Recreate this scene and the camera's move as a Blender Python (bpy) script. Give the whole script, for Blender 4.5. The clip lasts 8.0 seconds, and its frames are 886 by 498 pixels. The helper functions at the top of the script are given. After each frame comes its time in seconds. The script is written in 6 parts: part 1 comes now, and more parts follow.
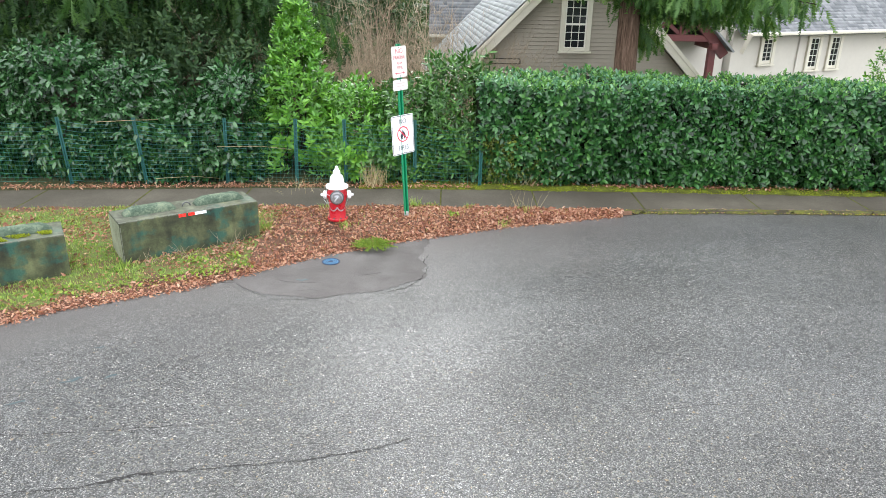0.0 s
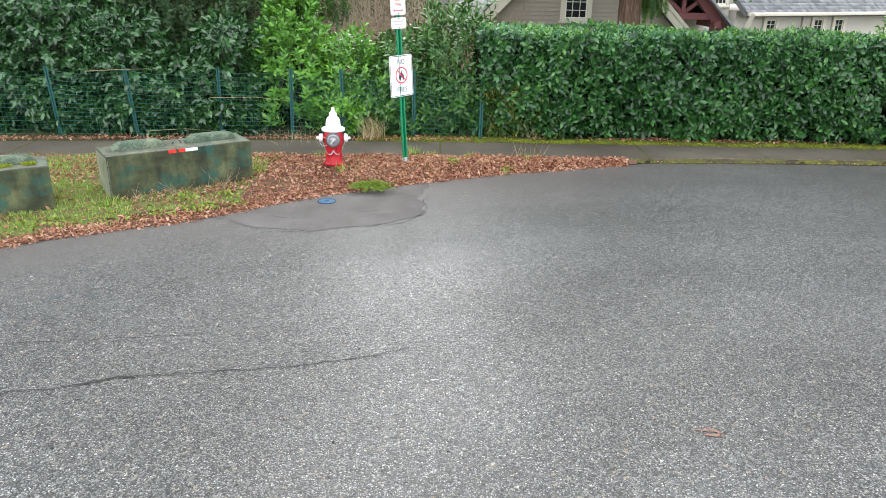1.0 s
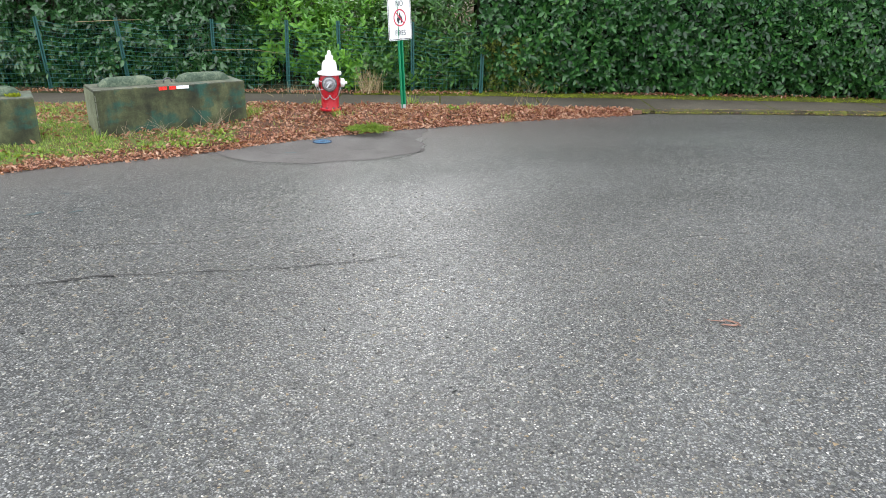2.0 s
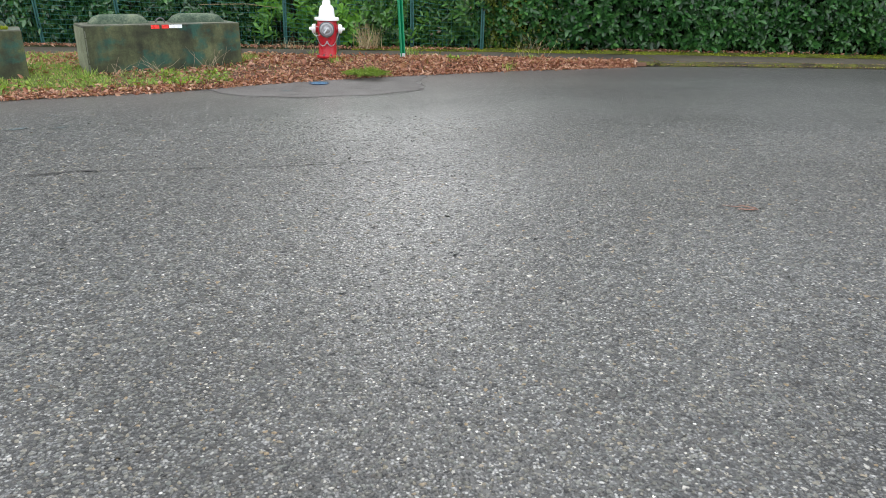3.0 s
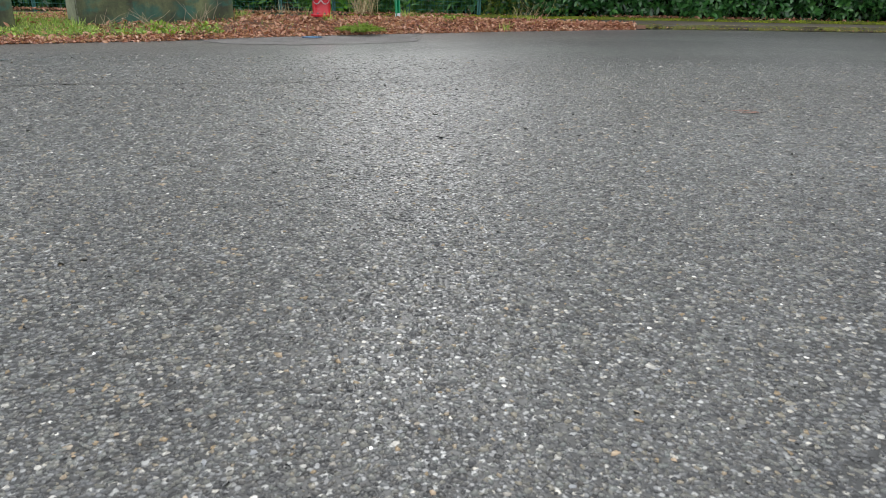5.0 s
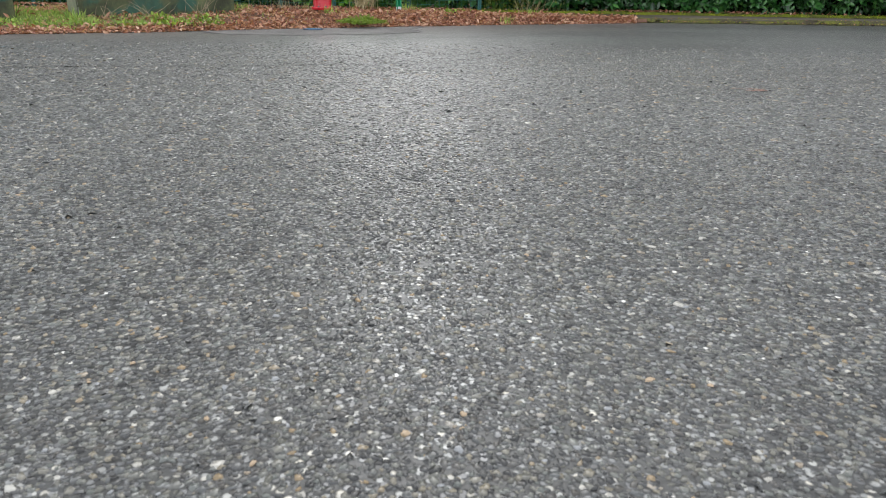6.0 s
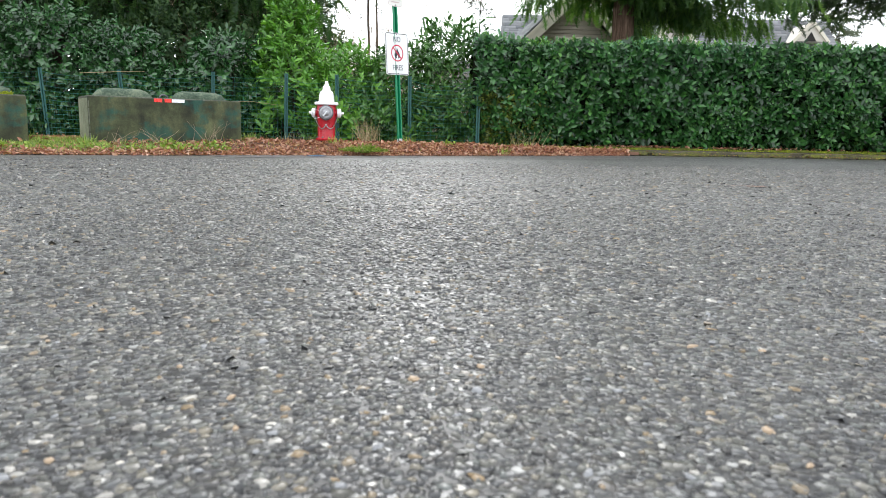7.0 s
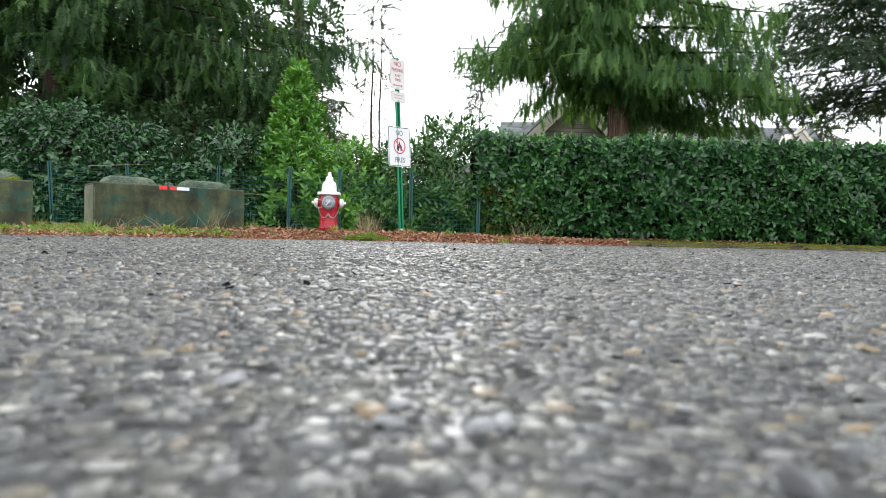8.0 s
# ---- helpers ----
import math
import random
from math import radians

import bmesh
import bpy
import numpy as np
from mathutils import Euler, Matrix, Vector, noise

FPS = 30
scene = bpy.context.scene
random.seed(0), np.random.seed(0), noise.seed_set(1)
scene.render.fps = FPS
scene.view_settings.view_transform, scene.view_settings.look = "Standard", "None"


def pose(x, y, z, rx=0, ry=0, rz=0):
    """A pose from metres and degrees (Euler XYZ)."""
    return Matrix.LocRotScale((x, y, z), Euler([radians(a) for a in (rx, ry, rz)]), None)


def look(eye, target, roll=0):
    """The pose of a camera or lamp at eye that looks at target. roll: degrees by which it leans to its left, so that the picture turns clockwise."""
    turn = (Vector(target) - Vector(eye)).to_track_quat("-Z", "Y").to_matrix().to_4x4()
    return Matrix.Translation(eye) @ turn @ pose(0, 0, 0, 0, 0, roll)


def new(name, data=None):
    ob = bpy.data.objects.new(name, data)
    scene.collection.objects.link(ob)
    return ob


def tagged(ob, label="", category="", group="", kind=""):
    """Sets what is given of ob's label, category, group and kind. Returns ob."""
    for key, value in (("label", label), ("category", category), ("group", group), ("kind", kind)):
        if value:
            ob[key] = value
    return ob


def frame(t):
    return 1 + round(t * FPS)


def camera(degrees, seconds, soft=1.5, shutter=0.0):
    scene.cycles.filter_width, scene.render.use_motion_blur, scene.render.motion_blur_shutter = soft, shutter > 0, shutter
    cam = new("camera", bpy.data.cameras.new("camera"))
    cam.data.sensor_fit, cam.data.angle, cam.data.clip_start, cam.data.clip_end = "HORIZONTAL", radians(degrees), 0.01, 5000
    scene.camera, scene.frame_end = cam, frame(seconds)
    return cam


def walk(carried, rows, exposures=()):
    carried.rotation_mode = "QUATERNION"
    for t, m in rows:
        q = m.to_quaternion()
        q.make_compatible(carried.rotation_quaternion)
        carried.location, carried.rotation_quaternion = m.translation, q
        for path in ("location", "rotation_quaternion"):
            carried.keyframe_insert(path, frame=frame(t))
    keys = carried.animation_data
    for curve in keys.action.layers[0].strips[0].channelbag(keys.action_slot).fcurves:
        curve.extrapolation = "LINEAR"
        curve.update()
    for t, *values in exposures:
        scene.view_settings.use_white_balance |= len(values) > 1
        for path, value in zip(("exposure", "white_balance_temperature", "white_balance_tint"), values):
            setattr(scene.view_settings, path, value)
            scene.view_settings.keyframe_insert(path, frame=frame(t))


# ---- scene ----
cam = camera(63.1, 8.0, 0.75)
cam.data.dof.use_dof = True
cam.data.dof.focus_distance = 4.5
cam.data.dof.aperture_fstop = 10.5
# seconds, eye, then yaw, pitch and roll in degrees: a slow straight descent to the asphalt
ROWS = [
    (0.0, -0.023, -0.007, 3.75, 0.0, -20.85, 1.09),
    (0.5, -0.027, 0.009, 3.339, -0.05, -20.8, 1.1),
    (1.0, -0.019, 0.029, 2.841, -0.08, -20.8, 1.1),
    (1.5, -0.003, 0.046, 2.448, -0.08, -20.83, 1.04),
    (1.7, 0.0, 0.048, 2.285, -0.08, -20.82, 1.04),
    (2.8, 0.011, 0.03, 1.375, -0.05, -20.83, 1.06),
    (3.0, 0.017, 0.027, 1.27, -0.06, -20.84, 1.04),
    (3.5, 0.041, 0.01, 1.072, -0.04, -20.82, 1.03),
    (4.0, 0.061, -0.001, 0.93, -0.01, -20.82, 1.03),
    (4.5, 0.081, -0.008, 0.808, 0.0, -20.82, 1.04),
    (5.0, 0.098, -0.009, 0.707, -0.01, -20.84, 1.06),
    (5.2, 0.101, -0.012, 0.673, -0.02, -20.84, 1.05),
    (5.9, 0.062, -0.02, 0.582, -0.1, -20.8, 1.0),
    (6.3, 0.04, -0.008, 0.526, -0.22, -18.11, 0.95),
    (6.5, 0.036, -0.002, 0.453, -0.24, -14.88, 0.98),
    (7.0, 0.04, 0.014, 0.279, -0.12, -9.24, 1.14),
    (7.5, 0.042, 0.034, 0.156, -0.06, -5.13, 1.24),
    (8.0, 0.027, 0.055, 0.062, 0.02, -1.03, 1.31),
]


def aim(x, y, z, yaw, pitch, roll):
    a, b = radians(yaw), radians(pitch)
    return look((x, y, z), (x - 2 * math.sin(a) * math.cos(b), y + 2 * math.cos(a) * math.cos(b), z + 2 * math.sin(b)), roll)


walk(cam, [(r[0], aim(*r[1:])) for r in ROWS], [(0.0, 0.78), (0.8, 0.66), (1.7, 0.48), (3.0, 0.17), (5.2, 0.0), (6.3, 0.0), (6.5, 0.02), (7.1, 0.26), (8.0, 0.1)])

# ---- light: a bright overcast winter day ----
world = bpy.data.worlds.new("overcast")
scene.world = world
world.use_nodes = True
wn, wl = world.node_tree.nodes, world.node_tree.links
sky = wn.new("ShaderNodeTexSky")
sky.sky_type, sky.sun_disc = "NISHITA", False
sky.sun_elevation, sky.sun_rotation = radians(36), radians(-4)
sky.dust_density, sky.air_density = 4.0, 1.0
hsv = wn.new("ShaderNodeHueSaturation")
hsv.inputs["Saturation"].default_value = 0.12
cloud = wn.new("ShaderNodeMixRGB")
cloud.inputs[0].default_value = 0.75
cloud.inputs[2].default_value = (16.2, 16.9, 18.0, 1)
wl.new(sky.outputs[0], hsv.inputs["Color"])
wl.new(hsv.outputs[0], cloud.inputs[1])
wl.new(cloud.outputs[0], wn["Background"].inputs[0])
wn["Background"].inputs[1].default_value = 0.15
sun = new("sun", bpy.data.lights.new("sun", "SUN"))
sun.data.energy, sun.data.angle, sun.data.color = 1.5, radians(50), (1.0, 0.98, 0.95)
sun.matrix_world = look((0, 0, 0), (0.057, -0.807, -0.588))


# ---- materials ----
def mat(name, rough=0.8, metal=0.0, spec=0.5):
    m = bpy.data.materials.new(name)
    m.use_nodes = True
    b = m.node_tree.nodes["Principled BSDF"]
    b.inputs["Roughness"].default_value = rough
    b.inputs["Metallic"].default_value = metal
    b.inputs["Specular IOR Level"].default_value = spec
    return m, m.node_tree.nodes, m.node_tree.links, b


def ramp(n, l, fac, stops):
    r = n.new("ShaderNodeValToRGB")
    r.color_ramp.elements[0].position, r.color_ramp.elements[0].color = stops[0][0], (*stops[0][1], 1)
    r.color_ramp.elements[1].position, r.color_ramp.elements[1].color = stops[-1][0], (*stops[-1][1], 1)
    for p, c in stops[1:-1]:
        r.color_ramp.elements.new(p).color = (*c, 1)
    l.new(fac, r.inputs[0])
    return r.outputs[0]


def gray(v):
    return (v, v, v)


def coords(n, l, scale=1.0, obj=True):
    tc = n.new("ShaderNodeTexCoord")
    mp = n.new("ShaderNodeMapping")
    mp.inputs["Scale"].default_value = (scale,) * 3 if not isinstance(scale, tuple) else scale
    l.new(tc.outputs["Object" if obj else "Generated"], mp.inputs[0])
    return mp.outputs[0]


def noise_tex(n, l, vec, scale, detail=4.0, rough=0.6):
    t = n.new("ShaderNodeTexNoise")
    t.inputs["Scale"].default_value, t.inputs["Detail"].default_value, t.inputs["Roughness"].default_value = scale, detail, rough
    if vec:
        l.new(vec, t.inputs["Vector"])
    return t.outputs["Fac"]


def voronoi(n, l, vec, scale, feature="F1", rand=1.0):
    t = n.new("ShaderNodeTexVoronoi")
    t.feature = feature
    t.inputs["Scale"].default_value, t.inputs["Randomness"].default_value = scale, rand
    if vec:
        l.new(vec, t.inputs["Vector"])
    return t


def mix(n, l, fac, a, b, kind="MIX"):
    m = n.new("ShaderNodeMixRGB")
    m.blend_type = kind
    for i, v in enumerate((fac, a, b)):
        if isinstance(v, (int, float)):
            m.inputs[i].default_value = v if i == 0 else (v, v, v, 1)
        elif isinstance(v, tuple):
            m.inputs[i].default_value = (*v, 1)
        else:
            l.new(v, m.inputs[i])
    return m.outputs[0]


def math_node(n, l, op, a, b=0.0):
    m = n.new("ShaderNodeMath")
    m.operation = op
    for i, v in enumerate((a, b)):
        if isinstance(v, (int, float)):
            m.inputs[i].default_value = v
        else:
            l.new(v, m.inputs[i])
    return m.outputs[0]


def bump(n, l, b, height, strength=0.4, dist=0.01):
    u = n.new("ShaderNodeBump")
    u.inputs["Strength"].default_value, u.inputs["Distance"].default_value = strength, dist
    l.new(height, u.inputs["Height"])
    l.new(u.outputs[0], b.inputs["Normal"])
    return u


def simple(name, color, rough=0.6, metal=0.0, var=0.15, scale=8.0, bumpy=0.0, spec=0.5):
    """Paint, metal or plastic with light and dark wear at two scales."""
    m, n, l, b = mat(name, rough, metal, spec)
    v = coords(n, l)
    a, c = noise_tex(n, l, v, scale, 5), noise_tex(n, l, v, scale * 9, 3)
    f = math_node(n, l, "ADD", math_node(n, l, "MULTIPLY", a, 0.65), math_node(n, l, "MULTIPLY", c, 0.35))
    lo, hi = tuple(x * (1 - var) for x in color), tuple(min(1, x * (1 + var)) for x in color)
    l.new(ramp(n, l, f, [(0.3, lo), (0.7, hi)]), b.inputs["Base Color"])
    l.new(ramp(n, l, a, [(0.3, gray(max(0.05, rough - 0.12))), (0.7, gray(min(1, rough + 0.12)))]), b.inputs["Roughness"])
    if bumpy:
        bump(n, l, b, c, bumpy, 0.004)
    return m


def leafy(name, stops, rough=0.35, trans=0.25, spec=0.5, big=0.8):
    """Leaves: colour varies leaf by leaf and in drifts across the plant."""
    m, n, l, b = mat(name, rough, 0, spec)
    g = n.new("ShaderNodeNewGeometry")
    drift = noise_tex(n, l, coords(n, l), big, 3)
    f = math_node(n, l, "ADD", math_node(n, l, "MULTIPLY", g.outputs["Random Per Island"], 0.6), math_node(n, l, "MULTIPLY", drift, 0.45))
    col = ramp(n, l, f, stops)
    l.new(col, b.inputs["Base Color"])
    t = n.new("ShaderNodeBsdfTranslucent")
    l.new(mix(n, l, 1.0, col, (1.5, 1.6, 0.7), "MULTIPLY"), t.inputs[0])
    s = n.new("ShaderNodeMixShader")
    s.inputs[0].default_value = trans
    l.new(b.outputs[0], s.inputs[1])
    l.new(t.outputs[0], s.inputs[2])
    l.new(s.outputs[0], n["Material Output"].inputs[0])
    return m


def asphalt():
    m, n, l, b = mat("asphalt", 0.5)
    v = coords(n, l)
    cell = voronoi(n, l, v, 84.0)
    rnd = n.new("ShaderNodeSeparateColor")
    l.new(cell.outputs["Color"], rnd.inputs[0])
    stone = ramp(n, l, rnd.outputs[0], [(0.0, (0.02, 0.02, 0.02)), (0.35, (0.066, 0.066, 0.066)), (0.75, (0.118, 0.118, 0.113)), (0.93, (0.17, 0.167, 0.153)), (0.985, (0.24, 0.22, 0.18)), (1.0, (0.42, 0.41, 0.38))])
    # dark binder in the joints between the stones
    top = ramp(n, l, cell.outputs["Distance"], [(0.36, gray(1)), (0.6, gray(0))])
    col = mix(n, l, top, (0.026, 0.026, 0.025), stone)
    coarse = voronoi(n, l, v, 30.0)
    crs = n.new("ShaderNodeSeparateColor")
    l.new(coarse.outputs["Color"], crs.inputs[0])
    col = mix(n, l, 1.0, col, ramp(n, l, crs.outputs[1], [(0.0, gray(0.85)), (0.3, gray(1.1)), (0.75, gray(1.28)), (1.0, gray(1.55))]), "MULTIPLY")
    fleck = voronoi(n, l, v, 46.0)
    fl = n.new("ShaderNodeSeparateColor")
    l.new(fleck.outputs["Color"], fl.inputs[0])
    spot = math_node(n, l, "MULTIPLY", ramp(n, l, fl.outputs[0], [(0.92, gray(0)), (0.94, gray(0.65))]), ramp(n, l, fleck.outputs["Distance"], [(0.2, gray(1)), (0.36, gray(0))]))
    col = mix(n, l, spot, col, mix(n, l, fl.outputs[1], (0.2, 0.19, 0.16), (0.4, 0.4, 0.38)))
    big = voronoi(n, l, v, 23.0)
    bg = n.new("ShaderNodeSeparateColor")
    l.new(big.outputs["Color"], bg.inputs[0])
    spot = math_node(n, l, "MULTIPLY", ramp(n, l, bg.outputs[0], [(0.86, gray(0)), (0.9, gray(0.55))]), ramp(n, l, big.outputs["Distance"], [(0.14, gray(1)), (0.24, gray(0))]))
    col = mix(n, l, spot, col, mix(n, l, bg.outputs[1], (0.22, 0.2, 0.17), (0.42, 0.42, 0.4)))
    # scattered near-black spots: the shade of small pits put into the colour
    pit_shade = math_node(n, l, "MULTIPLY", ramp(n, l, fl.outputs[2], [(0.86, gray(0)), (0.9, gray(0.8))]), ramp(n, l, fleck.outputs["Distance"], [(0.25, gray(1)), (0.45, gray(0))]))
    col = mix(n, l, pit_shade, col, (0.014, 0.014, 0.014))
    wide = noise_tex(n, l, v, 0.35, 5, 0.62)
    col = mix(n, l, 1.0, col, ramp(n, l, wide, [(0.3, (0.84, 0.825, 0.81)), (0.7, (1.13, 1.14, 1.15))]), "MULTIPLY")
    # tyre-worn pale arcs and damp darker lanes
    arc = n.new("ShaderNodeTexWave")
    arc.wave_type, arc.rings_direction = "RINGS", "Z"
    arc.inputs["Scale"].default_value, arc.inputs["Distortion"].default_value, arc.inputs["Detail"].default_value = 0.15, 6.0, 5.0
    mp = n.new("ShaderNodeMapping")
    mp.inputs["Location"].default_value = (-4.3, 1.5, 0)
    l.new(v, mp.inputs[0])
    l.new(mp.outputs[0], arc.inputs[0])
    lane = arc.outputs["Fac"]
    col = mix(n, l, 1.0, col, ramp(n, l, lane, [(0.2, gray(0.95)), (0.8, gray(1.06))]), "MULTIPLY")
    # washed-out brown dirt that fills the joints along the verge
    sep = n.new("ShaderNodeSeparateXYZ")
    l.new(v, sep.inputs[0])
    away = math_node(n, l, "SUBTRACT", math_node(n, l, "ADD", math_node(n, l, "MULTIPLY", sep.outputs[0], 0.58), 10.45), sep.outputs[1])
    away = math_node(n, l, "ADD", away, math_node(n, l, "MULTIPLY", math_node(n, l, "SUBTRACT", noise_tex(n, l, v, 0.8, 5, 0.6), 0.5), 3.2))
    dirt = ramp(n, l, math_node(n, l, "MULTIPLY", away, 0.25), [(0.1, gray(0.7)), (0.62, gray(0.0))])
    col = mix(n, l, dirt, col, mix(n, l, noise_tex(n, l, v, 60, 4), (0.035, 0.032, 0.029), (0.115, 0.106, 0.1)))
    col = mix(n, l, 1.0, col, (1.37, 1.39, 1.42), "MULTIPLY")
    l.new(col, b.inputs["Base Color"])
    l.new(ramp(n, l, noise_tex(n, l, v, 0.5, 4), [(0.35, gray(0.4)), (0.65, gray(0.6))]), b.inputs["Roughness"])
    b.inputs["Specular IOR Level"].default_value = 0.05
    # worn stone tops are wet and flat, each a little tilted; the joints are dull
    wet = math_node(n, l, "MULTIPLY", math_node(n, l, "MAXIMUM", top, 0.55), ramp(n, l, rnd.outputs[1], [(0.0, gray(0.6)), (0.6, gray(1.0))]))
    wet = math_node(n, l, "MULTIPLY", wet, ramp(n, l, lane, [(0.2, gray(0.86)), (0.8, gray(0.97))]))
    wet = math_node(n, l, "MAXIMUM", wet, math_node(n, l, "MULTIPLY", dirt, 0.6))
    l.new(wet, b.inputs["Coat Weight"])
    b.inputs["Coat Roughness"].default_value = 0.3
    grit = noise_tex(n, l, v, 110.0, 3, 0.6)
    h = math_node(n, l, "ADD", top, math_node(n, l, "MULTIPLY", grit, 0.4))
    u = bump(n, l, b, h, 1.0, 0.0014)
    l.new(u.outputs[0], b.inputs["Coat Normal"])
    return m


def stone_mat():
    m, n, l, b = mat("road_chip", 0.42)
    g = n.new("ShaderNodeNewGeometry")
    o = n.new("ShaderNodeObjectInfo")
    f = math_node(n, l, "FRACT", math_node(n, l, "ADD", g.outputs["Random Per Island"], o.outputs["Random"]))
    stops = [(0.0, (0.0204, 0.02, 0.0196)), (0.2, (0.0389, 0.04, 0.0409)), (0.35, (0.0556, 0.051, 0.0445)), (0.5, (0.0612, 0.0646, 0.0649)), (0.66, (0.0853, 0.0828, 0.0693)), (0.78, (0.0853, 0.0928, 0.0864)), (0.9, (0.126, 0.121, 0.102)), (0.96, (0.148, 0.132, 0.0974)), (0.982, (0.204, 0.146, 0.0801)), (0.99, (0.204, 0.196, 0.178)), (1.0, (0.333, 0.319, 0.285))]
    col = ramp(n, l, f, stops)
    v = coords(n, l)
    col = mix(n, l, 1.0, col, ramp(n, l, noise_tex(n, l, v, 260, 4, 0.7), [(0.3, gray(0.62)), (0.7, gray(1.55))]), "MULTIPLY")
    col = mix(n, l, 1.0, col, ramp(n, l, noise_tex(n, l, v, 0.35, 5, 0.62), [(0.3, (0.86, 0.85, 0.83)), (0.7, (1.1, 1.1, 1.11))]), "MULTIPLY")
    l.new(col, b.inputs["Base Color"])
    l.new(ramp(n, l, noise_tex(n, l, v, 45, 3), [(0.3, gray(0.3)), (0.7, gray(0.6))]), b.inputs["Roughness"])
    b.inputs["Specular IOR Level"].default_value, b.inputs["Coat Roughness"].default_value = 0.05, 0.3
    # some stones are polished and wet, others dull
    l.new(ramp(n, l, math_node(n, l, "FRACT", math_node(n, l, "MULTIPLY", f, 37.0)), [(0.1, gray(0.5)), (0.6, gray(1.0))]), b.inputs["Coat Weight"])
    u = bump(n, l, b, noise_tex(n, l, v, 500, 3), 0.3, 0.001)
    return m


def concrete_block():
    m, n, l, b = mat("mossy_concrete", 0.85)
    v = coords(n, l)
    a = noise_tex(n, l, v, 2.2, 6, 0.65)
    fine = noise_tex(n, l, v, 60, 4)
    streak = noise_tex(n, l, coords(n, l, (4.0, 4.0, 1.0)), 1.6, 4)
    base = ramp(n, l, a, [(0.36, (0.016, 0.018, 0.009)), (0.5, (0.048, 0.056, 0.024)), (0.64, (0.1, 0.112, 0.052))])
    teal = ramp(n, l, noise_tex(n, l, coords(n, l, (1.0, 1.0, 1.2)), 2.6, 4), [(0.51, gray(0)), (0.6, gray(0.8))])
    col = mix(n, l, teal, base, (0.014, 0.07, 0.052))
    moss = ramp(n, l, noise_tex(n, l, v, 4.5, 5), [(0.62, gray(0)), (0.76, gray(0.5))])
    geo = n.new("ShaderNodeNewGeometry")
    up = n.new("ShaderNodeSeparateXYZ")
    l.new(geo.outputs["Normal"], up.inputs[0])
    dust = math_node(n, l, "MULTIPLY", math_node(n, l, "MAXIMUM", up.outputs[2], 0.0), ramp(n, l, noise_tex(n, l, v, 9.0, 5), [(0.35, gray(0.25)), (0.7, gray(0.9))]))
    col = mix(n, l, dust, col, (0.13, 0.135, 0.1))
    col = mix(n, l, moss, col, (0.14, 0.15, 0.02))
    col = mix(n, l, 1.0, col, ramp(n, l, streak, [(0.36, gray(0.66)), (0.64, gray(1.2))]), "MULTIPLY")
    col = mix(n, l, 1.0, col, ramp(n, l, fine, [(0.3, gray(0.8)), (0.7, gray(1.2))]), "MULTIPLY")
    l.new(col, b.inputs["Base Color"])
    bump(n, l, b, fine, 0.3, 0.006)
    return m


def ground_mix(name, stops, s1=3.0, s2=40.0, rough=0.95, b_strength=0.6, spec=0.2):
    m, n, l, b = mat(name, rough, 0, spec)
    v = coords(n, l)
    a, c = noise_tex(n, l, v, s1, 6, 0.65), noise_tex(n, l, v, s2, 5, 0.7)
    f = math_node(n, l, "ADD", math_node(n, l, "MULTIPLY", a, 0.55), math_node(n, l, "MULTIPLY", c, 0.45))
    l.new(ramp(n, l, f, stops), b.inputs["Base Color"])
    bump(n, l, b, c, b_strength, 0.02)
    return m


def bark_mat(name="cedar_bark", k=1.0):
    m, n, l, b = mat(name, 0.9, 0, 0.2)
    s = noise_tex(n, l, coords(n, l, (14.0, 14.0, 1.1)), 2.0, 6, 0.7)
    l.new(ramp(n, l, s, [(0.3, (0.04 * k, 0.025 * k, 0.018 * k)), (0.5, (0.14 * k, 0.088 * k, 0.062 * k)), (0.72, (0.29 * k, 0.2 * k, 0.15 * k))]), b.inputs["Base Color"])
    bump(n, l, b, s, 0.9, 0.03)
    return m


def shingle_mat(name, lo, hi):
    m, n, l, b = mat(name, 0.9, 0, 0.25)
    g = n.new("ShaderNodeNewGeometry")
    v = coords(n, l)
    f = math_node(n, l, "ADD", math_node(n, l, "MULTIPLY", g.outputs["Random Per Island"], 0.7), math_node(n, l, "MULTIPLY", noise_tex(n, l, v, 0.5, 4), 0.4))
    col = ramp(n, l, f, [(0.1, lo), (0.9, hi)])
    col = mix(n, l, 1.0, col, ramp(n, l, noise_tex(n, l, v, 90, 2), [(0.3, gray(0.85)), (0.7, gray(1.15))]), "MULTIPLY")
    l.new(col, b.inputs["Base Color"])
    return m


def glass_mat(name, tint=(0.02, 0.022, 0.024)):
    m, n, l, b = mat(name, 0.06)
    b.inputs["Base Color"].default_value = (*tint, 1)
    v = coords(n, l)
    bump(n, l, b, noise_tex(n, l, v, 1.5, 2), 0.05, 0.02)
    return m


ASPHALT, CHIP, BLOCK, BARK = asphalt(), stone_mat(), concrete_block(), bark_mat()
PATCH = ground_mix("asphalt_patch", [(0.3, (0.0406, 0.0352, 0.0332)), (0.5, (0.0857, 0.0783, 0.0745)), (0.7, (0.14, 0.132, 0.127))], 1.6, 90.0, 0.6, 0.6, 0.35)
SLAB = ground_mix("old_concrete", [(0.28, (0.0361, 0.0312, 0.0232)), (0.5, (0.0752, 0.0667, 0.0516)), (0.75, (0.166, 0.149, 0.116))], 0.6, 70.0, 0.75, 0.25)
SEAM = ground_mix("seam_dirt", [(0.3, (0.022, 0.018, 0.013)), (0.46, (0.05, 0.043, 0.028)), (0.56, (0.1, 0.105, 0.022)), (0.72, (0.19, 0.2, 0.035))], 3.0, 45.0)
